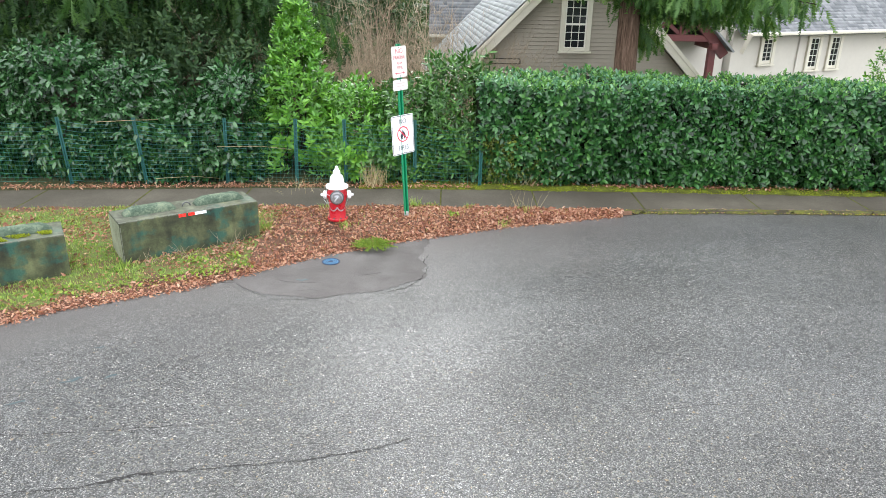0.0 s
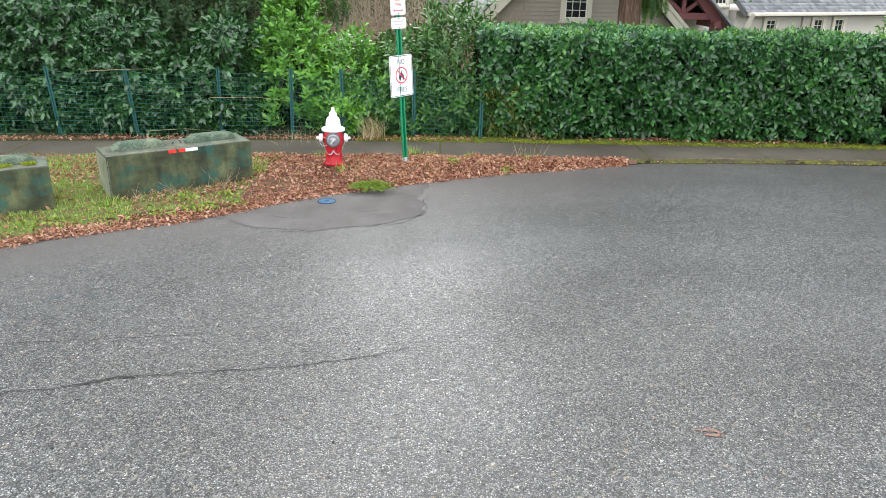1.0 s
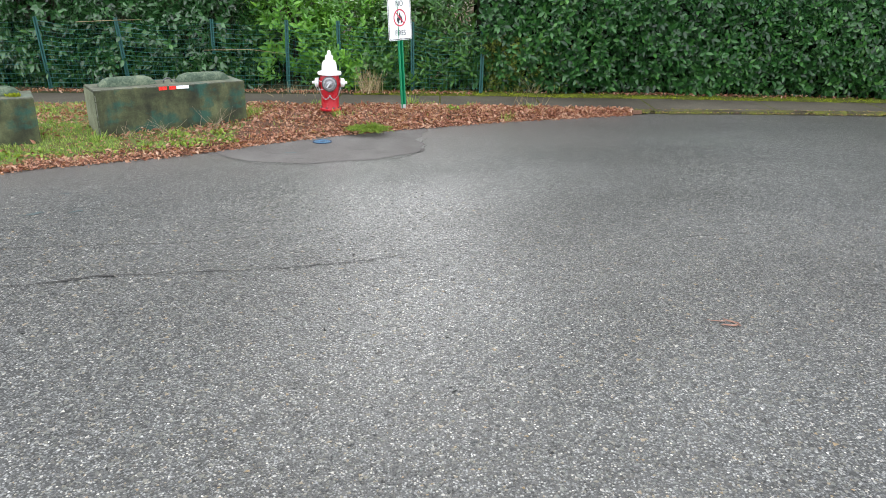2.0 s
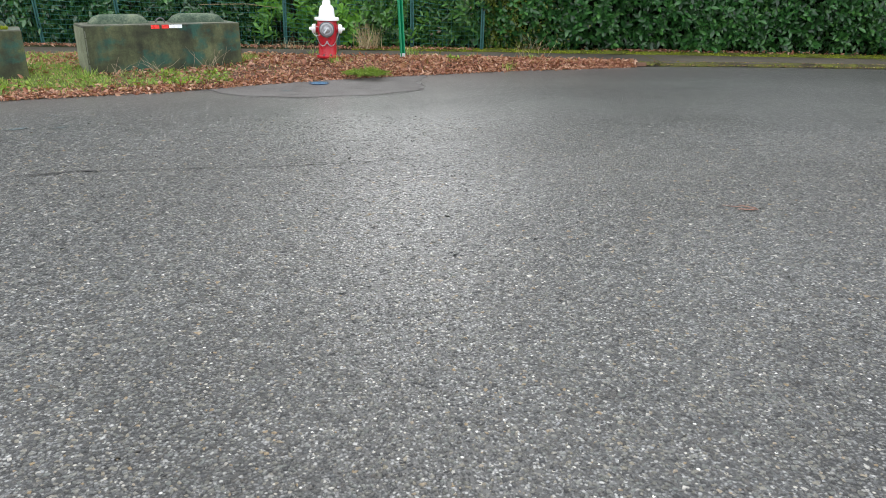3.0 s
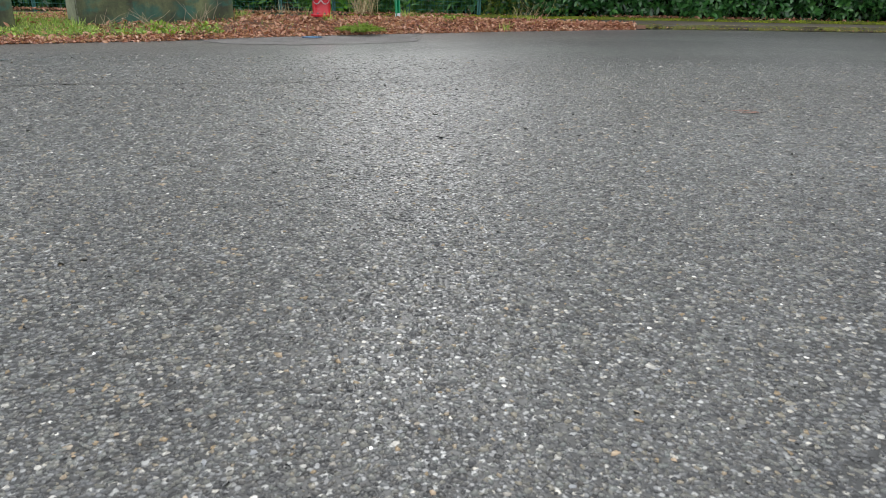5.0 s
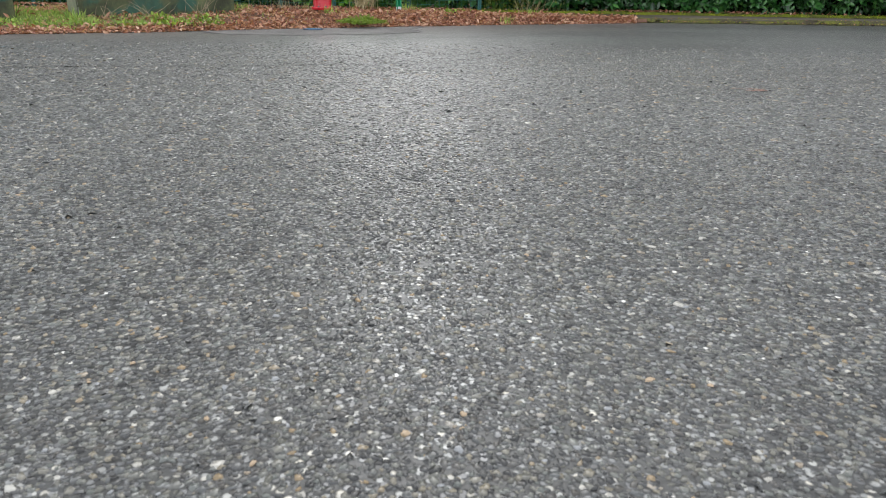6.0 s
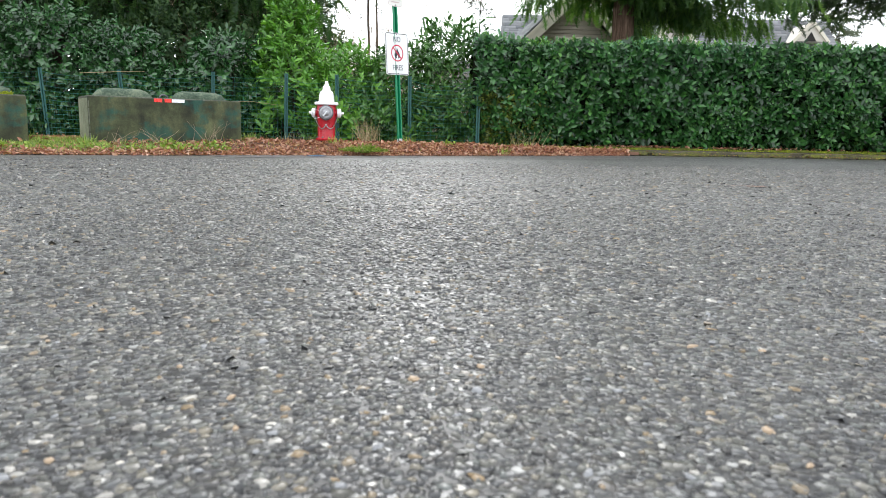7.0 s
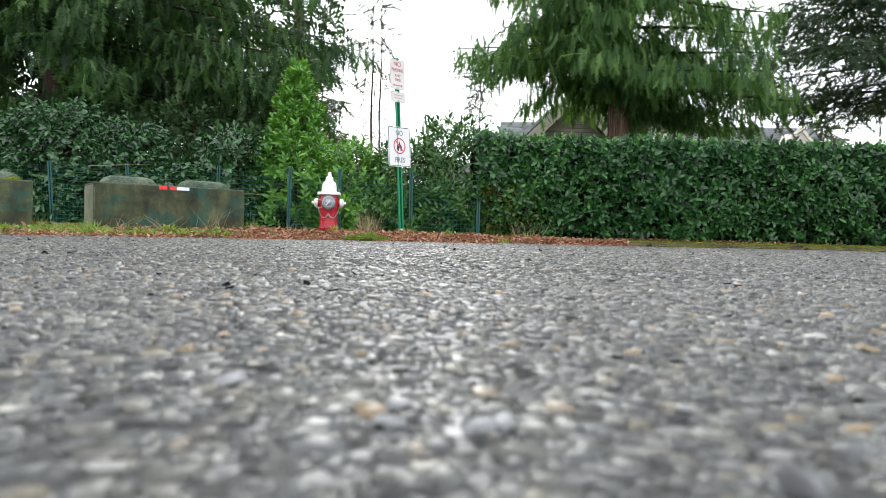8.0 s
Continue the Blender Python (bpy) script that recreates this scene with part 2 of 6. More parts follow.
MOSS = ground_mix("moss", [(0.35, (0.0347, 0.0313, 0.0137)), (0.47, (0.0696, 0.0783, 0.0117)), (0.6, (0.139, 0.169, 0.0156)), (0.75, (0.231, 0.268, 0.0294))], 5.0, 60.0)
VERGE = ground_mix("verge_soil", [(0.25, (0.0455, 0.026, 0.0182)), (0.5, (0.117, 0.065, 0.0429)), (0.75, (0.221, 0.13, 0.0845))], 2.5, 45.0)
TURF = ground_mix("turf", [(0.3, (0.05, 0.03, 0.018)), (0.45, (0.12, 0.08, 0.045)), (0.53, (0.1, 0.15, 0.035)), (0.7, (0.2, 0.28, 0.08))], 4.0, 30.0)
FIELD = ground_mix("garden_ground", [(0.25, (0.02, 0.022, 0.01)), (0.5, (0.045, 0.05, 0.02)), (0.75, (0.08, 0.085, 0.035))], 0.6, 12.0)
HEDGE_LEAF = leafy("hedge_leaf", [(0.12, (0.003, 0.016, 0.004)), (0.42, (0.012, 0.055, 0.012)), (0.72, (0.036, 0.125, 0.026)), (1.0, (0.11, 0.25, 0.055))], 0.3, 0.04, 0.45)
OLIVE_LEAF = leafy("olive_leaf", [(0.1, (0.03, 0.05, 0.008)), (0.5, (0.1, 0.14, 0.018)), (0.85, (0.2, 0.24, 0.035)), (1.0, (0.34, 0.32, 0.06))], 0.4, 0.1)
SHRUB_LEAF = leafy("shrub_leaf", [(0.1, (0.006, 0.024, 0.0072)), (0.45, (0.0216, 0.0768, 0.0216)), (0.8, (0.0504, 0.144, 0.0408)), (1.0, (0.156, 0.228, 0.042))], 0.24, 0.05, 0.65)
LAUREL_LEAF = leafy("laurel_leaf", [(0.1, (0.0378, 0.121, 0.0164)), (0.5, (0.0945, 0.254, 0.0304)), (0.85, (0.176, 0.375, 0.0468)), (1.0, (0.324, 0.484, 0.0819))], 0.3, 0.22)
CEDAR_LEAF = leafy("cedar_leaf", [(0.1, (0.016, 0.05, 0.018)), (0.5, (0.068, 0.15, 0.045)), (0.85, (0.15, 0.26, 0.075)), (1.0, (0.25, 0.35, 0.11))], 0.5, 0.42, 0.3)
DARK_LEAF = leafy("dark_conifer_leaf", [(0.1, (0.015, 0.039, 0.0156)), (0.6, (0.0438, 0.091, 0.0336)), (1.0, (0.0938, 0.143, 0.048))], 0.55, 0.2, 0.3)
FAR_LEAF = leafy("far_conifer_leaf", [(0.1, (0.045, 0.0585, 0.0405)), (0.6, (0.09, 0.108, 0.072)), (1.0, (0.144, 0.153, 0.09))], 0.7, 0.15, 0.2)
GRASS = leafy("grass_blade", [(0.1, (0.0715, 0.128, 0.0216)), (0.45, (0.172, 0.269, 0.048)), (0.7, (0.315, 0.419, 0.102)), (0.85, (0.472, 0.463, 0.18)), (1.0, (0.601, 0.538, 0.24))], 0.5, 0.25, 0.3)
DEAD = leafy("dead_leaf", [(0.12, (0.0531, 0.0212, 0.0142)), (0.3, (0.177, 0.0649, 0.0401)), (0.5, (0.33, 0.142, 0.0885)), (0.68, (0.437, 0.236, 0.159)), (0.85, (0.519, 0.342, 0.248)), (1.0, (0.661, 0.543, 0.425))], 0.55, 0.2, 0.4, 2.5)
STRAW = leafy("dry_stalk", [(0.1, (0.25, 0.19, 0.1)), (0.6, (0.42, 0.34, 0.2)), (1.0, (0.55, 0.47, 0.3))], 0.7, 0.1, 0.2)
TWIG = leafy("bare_twig", [(0.1, (0.162, 0.123, 0.0851)), (0.6, (0.392, 0.3, 0.211)), (1.0, (0.647, 0.547, 0.397))], 0.85, 0.0, 0.2)
SEDUM = leafy("weed_leaf", [(0.1, (0.07, 0.12, 0.014)), (0.6, (0.18, 0.27, 0.034)), (1.0, (0.32, 0.4, 0.075))], 0.5, 0.2, 0.3)
RED = simple("red_enamel", (0.42, 0.012, 0.022), 0.32, 0, 0.18, 7, 0.1)
WHITE = simple("white_enamel", (0.82, 0.82, 0.82), 0.35, 0, 0.05, 6)
STEEL = simple("cast_steel", (0.32, 0.32, 0.33), 0.38, 0.85, 0.25, 25, 0.15)
DARK_STEEL = simple("dark_steel", (0.12, 0.12, 0.125), 0.45, 0.7, 0.25, 25, 0.15)
GALV = simple("galvanised", (0.55, 0.57, 0.58), 0.45, 0.7, 0.15, 30)
POST_GREEN = simple("green_post_paint", (0.003, 0.2, 0.085), 0.4, 0, 0.15, 5)
# lighter than the post coat: glints on the thin wires put into the colour
FENCE_GREEN = simple("green_wire_coat", (0.025, 0.17, 0.15), 0.45, 0, 0.2, 5)
SIGN_WHITE = simple("sign_sheet", (0.78, 0.79, 0.78), 0.4, 0, 0.05, 4)
SIGN_OLD = simple("weathered_sign_sheet", (0.72, 0.7, 0.66), 0.5, 0, 0.1, 6)
INK = simple("sign_black", (0.02, 0.022, 0.03), 0.5, 0, 0.2, 6)
SIGN_RED = simple("sign_red", (0.55, 0.02, 0.06), 0.5, 0, 0.15, 6)
FADED = simple("faded_print", (0.55, 0.45, 0.43), 0.6, 0, 0.15, 10)
TAPE_RED = simple("reflective_red", (0.75, 0.03, 0.02), 0.3, 0, 0.12, 20)
TAPE_WHITE = simple("reflective_white", (0.8, 0.82, 0.85), 0.3, 0, 0.08, 20)
BLUE = simple("blue_lid_paint", (0.0042, 0.0245, 0.063), 0.75, 0, 0.35, 18, 0.2)
SIDING = simple("taupe_siding", (0.33, 0.29, 0.24), 0.7, 0, 0.07, 1.5)
TRIM = simple("cream_trim", (0.62, 0.58, 0.48), 0.55, 0, 0.07, 3)
STUCCO = simple("pale_stucco", (0.561, 0.527, 0.468), 0.9, 0, 0.06, 0.8, 0.3, 0.2)
MAROON = simple("maroon_timber", (0.13, 0.035, 0.035), 0.5, 0, 0.2, 3)
GLASS = glass_mat("window_glass")
SASH = simple("white_sash", (0.75, 0.73, 0.66), 0.5, 0, 0.05, 4)
ROOF = shingle_mat("grey_shingle", (0.112, 0.118, 0.128), (0.262, 0.27, 0.277))
ROOF_PALE = shingle_mat("pale_shingle", (0.28, 0.3, 0.305), (0.42, 0.44, 0.44))
# near-black colour used for shade in gaps, vent and porch gable
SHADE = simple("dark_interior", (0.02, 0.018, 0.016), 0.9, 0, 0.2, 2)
ORANGE = simple("utility_paint", (0.2, 0.105, 0.075), 0.8, 0, 0.3, 30)
TEALMARK = simple("blue_utility_paint", (0.075, 0.105, 0.11), 0.8, 0, 0.3, 30)
CRACK = simple("crack_filler", (0.022, 0.02, 0.019), 0.9, 0, 0.3, 30)
BRANCH = simple("branch_bark", (0.05, 0.036, 0.026), 0.95, 0, 0.35, 20, 0.3, 0.2)
MOSS_TIP = leafy("moss_tip", [(0.1, (0.1, 0.13, 0.01)), (0.6, (0.24, 0.28, 0.02)), (1.0, (0.4, 0.42, 0.05))], 0.8, 0.2, 0.2)
RIDGE = ground_mix("teal_stained_concrete", [(0.3, (0.022, 0.036, 0.024)), (0.48, (0.07, 0.1, 0.07)), (0.6, (0.16, 0.19, 0.13)), (0.74, (0.16, 0.17, 0.04))], 6.0, 40.0, 0.85, 0.35)
LAUREL_DARK = leafy("deep_laurel_leaf", [(0.1, (0.016, 0.055, 0.012)), (0.5, (0.042, 0.125, 0.022)), (0.85, (0.09, 0.21, 0.034)), (1.0, (0.2, 0.33, 0.06))], 0.3, 0.14)
DARK_CEDAR = leafy("dark_cedar_leaf", [(0.1, (0.008, 0.026, 0.008)), (0.5, (0.028, 0.075, 0.02)), (0.85, (0.085, 0.17, 0.042)), (1.0, (0.19, 0.3, 0.075))], 0.5, 0.3, 0.3)
CHIP_WARM = simple("warm_stone", (0.3, 0.22, 0.14), 0.45, 0, 0.45, 60, 0.1)
CHIP_PALE = simple("pale_stone", (0.33, 0.32, 0.29), 0.45, 0, 0.35, 60, 0.1)
CHIP_GREY = simple("grey_stone", (0.2, 0.205, 0.21), 0.4, 0, 0.4, 60, 0.1)
LID_PALE = simple("worn_blue_paint", (0.03, 0.12, 0.22), 0.5, 0, 0.3, 18, 0.2)
SIGN_INK = simple("sign_grey_print", (0.12, 0.13, 0.15), 0.5, 0, 0.2, 6)
FENCE_POST = simple("green_post_coat", (0.006, 0.075, 0.065), 0.45, 0, 0.2, 5)
SIGN_RED_OLD = simple("faded_sign_red", (0.5, 0.1, 0.12), 0.6, 0, 0.2, 8)
BLOCK_EDGE = ground_mix("chipped_concrete", [(0.3, (0.055, 0.0578, 0.044)), (0.5, (0.132, 0.138, 0.11)), (0.72, (0.231, 0.237, 0.204))], 6.0, 50.0, 0.9, 0.4)
PINE_LEAF = leafy("pine_needle", [(0.1, (0.0108, 0.0288, 0.0126)), (0.6, (0.0324, 0.0675, 0.027)), (1.0, (0.072, 0.113, 0.0405))], 0.55, 0.2, 0.3)
# the same cedar bark, with the shade below the crown put into its colour
SHADED_BARK = bark_mat("shaded_cedar_bark", 0.24)
# wall colour darkened to draw the shadow lines between the siding boards
SIDING_GAP = simple("siding_shadow_gap", (0.14, 0.12, 0.1), 0.9, 0, 0.1, 3)


# ---- building helpers ----
def tri_mesh(name, verts, tris, material, smooth=False):
    """One mesh from arrays of vertices and triangles."""
    me = bpy.data.meshes.new(name)
    verts, tris = np.asarray(verts, np.float32).reshape(-1, 3), np.asarray(tris, np.int32).reshape(-1, 3)
    me.vertices.add(len(verts))
    me.vertices.foreach_set("co", verts.ravel())
    me.loops.add(tris.size)
    me.loops.foreach_set("vertex_index", tris.ravel())
    me.polygons.add(len(tris))
    me.polygons.foreach_set("loop_start", np.arange(0, tris.size, 3, dtype=np.int32))
    if smooth:
        me.polygons.foreach_set("use_smooth", np.ones(len(tris), dtype=bool))
    me.materials.append(material)
    me.update(calc_edges=True)
    return me


def scatter(base, mats):
    """Many copies of one small shape (vertices, triangles), as arrays for tri_mesh."""
    v, f = base
    mats = np.asarray(mats)
    out = np.einsum("nij,kj->nki", mats[:, :3, :3], v) + mats[:, None, :3, 3]
    idx = f[None] + (np.arange(len(mats)) * len(v))[:, None, None]
    return out.reshape(-1, 3), idx.reshape(-1, 3)


def join_arrays(pairs):
    vs, fs, k = [], [], 0
    for v, f in pairs:
        vs.append(np.asarray(v).reshape(-1, 3))
        fs.append(np.asarray(f).reshape(-1, 3) + k)
        k += len(vs[-1])
    return np.concatenate(vs), np.concatenate(fs)


def unit(a):
    a = np.asarray(a, float)
    return a / np.maximum(np.linalg.norm(a, axis=-1, keepdims=True), 1e-9)


def frames(pos, axis, face, size):
    """Matrices whose y axis runs along axis and whose z axis faces about face."""
    pos, y = np.asarray(pos, float), unit(axis)
    x = unit(np.cross(y, face))
    z = np.cross(x, y)
    m = np.zeros((len(pos), 4, 4))
    s = np.asarray(size, float)
    s = np.broadcast_to(s[:, None] if s.ndim == 1 else s, (len(pos), 3))
    m[:, :3, 0], m[:, :3, 1], m[:, :3, 2] = x * s[:, :1], y * s[:, 1:2], z * s[:, 2:]
    m[:, :3, 3], m[:, 3, 3] = pos, 1
    return m


def part(name, data, material, parent, label=""):
    """A bmesh (or a ready mesh) as one mesh object under a thing or a part."""
    if isinstance(data, bmesh.types.BMesh):
        me = bpy.data.meshes.new(name)
        data.normal_update()
        data.to_mesh(me)
        data.free()
        me.materials.append(material)
    else:
        me = data
    ob = new(name, me)
    if parent:
        ob.parent = parent
    if label:
        ob["label"] = label
    return ob


def thing(name, m, label, category, group="", kind="", size=1.0):
    ob = new(name)
    ob.matrix_world = (m if isinstance(m, Matrix) else pose(*m)) @ Matrix.Scale(size, 4)
    return tagged(ob, label, category, group, kind)


def box(size, at=(0, 0, 0), rot=(0, 0, 0), bev=0.0, bm=None, taper=1.0):
    """A box with worn edges, centred at a place."""
    one = bmesh.new()
    bmesh.ops.create_cube(one, size=1)
    for v in one.verts:
        k = taper if v.co.z > 0 else 1.0
        v.co = Vector((v.co.x * size[0] * k, v.co.y * size[1] * k, v.co.z * size[2]))
    if bev:
        bmesh.ops.bevel(one, geom=one.edges[:], offset=bev, segments=2, affect="EDGES", profile=0.6)
    bmesh.ops.transform(one, matrix=pose(*at, *rot), verts=one.verts)
    return add_bm(bm, one)


def add_bm(bm, one):
    if bm is None:
        return one
    me = bpy.data.meshes.new("tmp")
    one.to_mesh(me)
    one.free()
    bm.from_mesh(me)
    bpy.data.meshes.remove(me)
    return bm


def lathe(profile, seg=24, m=None, bm=None, smooth=True, sharp=0.7):
    """A turned shape from (radius, height) pairs, with smooth flanks."""
    one = bmesh.new()
    rings = []
    for r, z in profile:
        rings.append([one.verts.new((r * math.cos(2 * math.pi * i / seg), r * math.sin(2 * math.pi * i / seg), z)) for i in range(seg)])
    for a, b in zip(rings, rings[1:]):
        for i in range(seg):
            f = one.faces.new((a[i], a[(i + 1) % seg], b[(i + 1) % seg], b[i]))
            f.smooth = smooth
    one.faces.new(rings[0][::-1])
    one.faces.new(rings[-1])
    one.normal_update()
    for e in one.edges:
        if len(e.link_faces) == 2 and e.calc_face_angle(0) > sharp:
            e.smooth = False
    if m:
        bmesh.ops.transform(one, matrix=m, verts=one.verts)
    return add_bm(bm, one)


def tube(points, r, seg=6, bm=None, taper=None, cap=True):
    """A round bar along points; taper gives the radius at the far end."""
    one = bmesh.new()
    pts = [Vector(p) for p in points]
    rings = []
    for i, p in enumerate(pts):
        d = (pts[min(i + 1, len(pts) - 1)] - pts[max(i - 1, 0)]).normalized()
        side = d.cross(Vector((0.31, 0.17, 0.93))).normalized()
        up = side.cross(d)
        k = r if taper is None else r + (taper - r) * i / (len(pts) - 1)
        rings.append([one.verts.new(p + k * (side * math.cos(2 * math.pi * j / seg) + up * math.sin(2 * math.pi * j / seg))) for j in range(seg)])
    for a, b in zip(rings, rings[1:]):
        for j in range(seg):
            one.faces.new((a[j], a[(j + 1) % seg], b[(j + 1) % seg], b[j])).smooth = True
    if cap:
        one.faces.new(rings[0][::-1])
        one.faces.new(rings[-1])
    return add_bm(bm, one)


def prism(outline, depth, m=None, bm=None, bev=0.0):
    """An outline in x and z, drawn out along y from 0 to depth."""
    one = bmesh.new()
    a = [one.verts.new((x, 0, z)) for x, z in outline]
    b = [one.verts.new((x, depth, z)) for x, z in outline]
    one.faces.new(a)
    one.faces.new(b[::-1])
    for i in range(len(a)):
        j = (i + 1) % len(a)
        one.faces.new((a[j], a[i], b[i], b[j]))
    bmesh.ops.recalc_face_normals(one, faces=one.faces)
    if bev:
        bmesh.ops.bevel(one, geom=one.edges[:], offset=bev, segments=1, affect="EDGES")
    if m:
        bmesh.ops.transform(one, matrix=m, verts=one.verts)
    return add_bm(bm, one)


def strips(paths, radii):
    """Thin three-sided twigs along many paths, shape (n, k, 3), as arrays for tri_mesh."""
    p = np.asarray(paths, float)
    n, k, _ = p.shape
    d = unit(np.gradient(p, axis=1))
    a = unit(np.cross(d, np.array([0.3, 0.5, 0.81])))
    b = np.cross(d, a)
    r = (np.asarray(radii).reshape(n, 1, 1) if np.ndim(radii) else radii) * np.linspace(1, 0.25, k)[None, :, None]
    ring = [p + r * (a * math.cos(t) + b * math.sin(t)) for t in (0, 2.094, 4.189)]
    v = np.stack(ring, 2)
    i = np.arange(n * k * 3).reshape(n, k, 3)
    f = []
    for j in range(3):
        q = (j + 1) % 3
        f += [np.stack([i[:, :-1, j], i[:, :-1, q], i[:, 1:, q]], -1), np.stack([i[:, :-1, j], i[:, 1:, q], i[:, 1:, j]], -1)]
    return v.reshape(-1, 3), np.concatenate([x.reshape(-1, 3) for x in f])


def leaf(length, width, fold=0.18, curl=0.12):
    """A pointed leaf with a raised midrib, base at the origin, along y."""
    v = [(0, 0, 0)]
    for y, w in ((0.3, 0.85), (0.68, 0.9)):
        z = -curl * y * y * length
        v += [(-w * width / 2, y * length, z + fold * width * w), (0, y * length, z), (w * width / 2, y * length, z + fold * width * w)]
    v.append((0, length, -curl * length))
    f = [(0, 2, 1), (0, 3, 2), (1, 2, 5), (1, 5, 4), (2, 3, 6), (2, 6, 5), (4, 5, 7), (5, 6, 7)]
    return np.array(v), np.array(f)


def shoot(count, length, leaf_len, leaf_wid, spread, rng, droop=0.0):
    """A twig along y with leaves set round it."""
    base = leaf(leaf_len, leaf_wid)
    t = np.linspace(0.1, 1, count)
    ang = np.arange(count) * 2.4 + rng.uniform(0, 6)
    out = np.stack([np.cos(ang), np.zeros(count), np.sin(ang)], -1)
    axis = out * spread + np.array([0, 1, 0]) * (0.35 + 0.65 * t[:, None]) + rng.normal(0, 0.15, (count, 3))
    axis[:, 2] -= droop
    pos = np.stack([np.zeros(count), t * length, np.zeros(count)], -1)
    face = np.array([0, 1, 0]) - out * 0.6 + rng.normal(0, 0.2, (count, 3))
    return scatter(base, frames(pos, axis, face, rng.uniform(0.75, 1.15, count)))


# ---- the lie of the land ----
EDGE_X = [-60, -12, -8, -6, -4.98, -4.55, -3.73, -3.15, -2.54, -2.08, -1.6, -0.73, 0.1, 1.02, 1.97, 2.58, 3.5, 5, 7.6, 14, 60]
EDGE_Y = [-34, 2.0, 4.9, 6.4, 7.23, 7.62, 8.06, 8.36, 8.86, 9.25, 9.62, 10.09, 10.5, 10.91, 11.22, 11.46, 11.70, 11.79, 11.85, 11.95, 12.2]
WALK_X = [-60, -12, -8, -3.6, -0.9, 1.0, 4, 8, 60]
WALK_Y = [2.0, 11.75, 12.28, 12.72, 12.90, 12.96, 12.96, 12.98, 13.2]


def fall(x):
    """How far the road's edge lies below its crown."""
    return np.interp(x, [-12, -5, -3, -1.6, -0.6, 0.6, 3, 60], [0.045, 0.048, 0.058, 0.073, 0.075, 0.066, 0.045, 0.045])


def road_edge(x):
    return np.interp(x, EDGE_X, EDGE_Y) * (1 + fall(x) / 3.75)


def walk_back(x):
    return np.interp(x, WALK_X, WALK_Y)


def walk_front(x):
    return np.maximum(walk_back(x) - 1.13, road_edge(x) + 0.02)


def road_height(x, y):
    """Level in the middle of the road, falling gently to the gutter."""
    u = np.clip(1 - (road_edge(x) - y) / 4.0, 0, 1)
    return -fall(x) * u * u * (3 - 2 * u)


def on_road(x, y):
    """A place on the road, set back along the slope of its edge."""
    k = 1 - float(road_height(x, y)) / 3.75
    return x * k, y * k, float(road_height(x * k, y * k))


def verge_height(x, y):
    s, w = y - road_edge(x), np.maximum(walk_front(x) - road_edge(x), 0.05)
    u = np.clip(s / w, 0, 1)
    h = 0.062 * np.clip(w / 1.2, 0, 1) + fall(x)
    bumpy = 0.015 * np.sin(x * 5.1 + y * 3.3) * np.sin(x * 2.3 - y * 6.1) * np.clip(s / 0.3, 0, 1)
    return 0.012 - fall(x) + h * np.sin(np.clip(u * 2.2, 0, 1) * math.pi / 2) * (1 - 0.3 * np.clip((u - 0.6) / 0.4, 0, 1)) + bumpy


def sheet(name, xs, rows, height, material):
    """A sheet over x, with rows of y(x) from near to far and a height for each point."""
    xs = np.asarray(xs, float)
    ys = np.stack([r(xs) if callable(r) else np.full_like(xs, r) for r in rows])
    v = np.stack([np.broadcast_to(xs, ys.shape), ys, height(np.broadcast_to(xs, ys.shape), ys)], -1)
    i = np.arange(ys.size).reshape(ys.shape)
    a, b, c, d = i[:-1, :-1], i[:-1, 1:], i[1:, 1:], i[1:, :-1]
    f = np.concatenate([np.stack([a, b, c], -1).reshape(-1, 3), np.stack([a, c, d], -1).reshape(-1, 3)])
    return tri_mesh(name, v, f, material, True)


def land(x, y):
    """Level at the road, falling away into the garden behind the hedge."""
    z = np.interp(y, [-3000, 10, 11.9, 13.0, 15.5, 20, 30, 60, 3000], [-0.3, -0.3, -0.25, 0.03, 0.02, -1.4, -1.6, -3.0, -40.0])
    return np.where((y < 12.4) & (y > walk_back(x) - 0.9), -0.02, z)


GX = np.concatenate([[-3000, -400, -80], np.arange(-40, 40.1, 2.0), [80, 400, 3000]])
tagged(new("ground", sheet("ground", GX, [-3000, -300, -70, -20, 2, 9, 11, lambda x: walk_back(x) - 0.4, lambda x: walk_back(x) - 0.02, 13.6, 15, 17, 20, 25, 32, 45, 80, 400, 3000], land, FIELD)),
       "damp garden ground under shrubs and trees", "ground", kind="structure")
RX = np.unique(np.concatenate([np.linspace(-60, 60, 61), np.linspace(-9, 9, 145)]))
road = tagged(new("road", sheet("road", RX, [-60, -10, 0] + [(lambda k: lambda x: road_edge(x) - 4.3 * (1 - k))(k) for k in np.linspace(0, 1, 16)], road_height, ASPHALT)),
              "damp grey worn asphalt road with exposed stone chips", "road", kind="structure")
VX = np.linspace(-14, 3.2, 240)
verge = tagged(new("verge", sheet("verge", VX, [(lambda k: lambda x: road_edge(x) - 0.03 + (walk_front(x) + 0.05 - road_edge(x)) * k)(k) for k in np.linspace(0, 1, 28)], verge_height, VERGE)),
               "earth verge with fallen leaves between road and sidewalk", "verge", kind="structure")

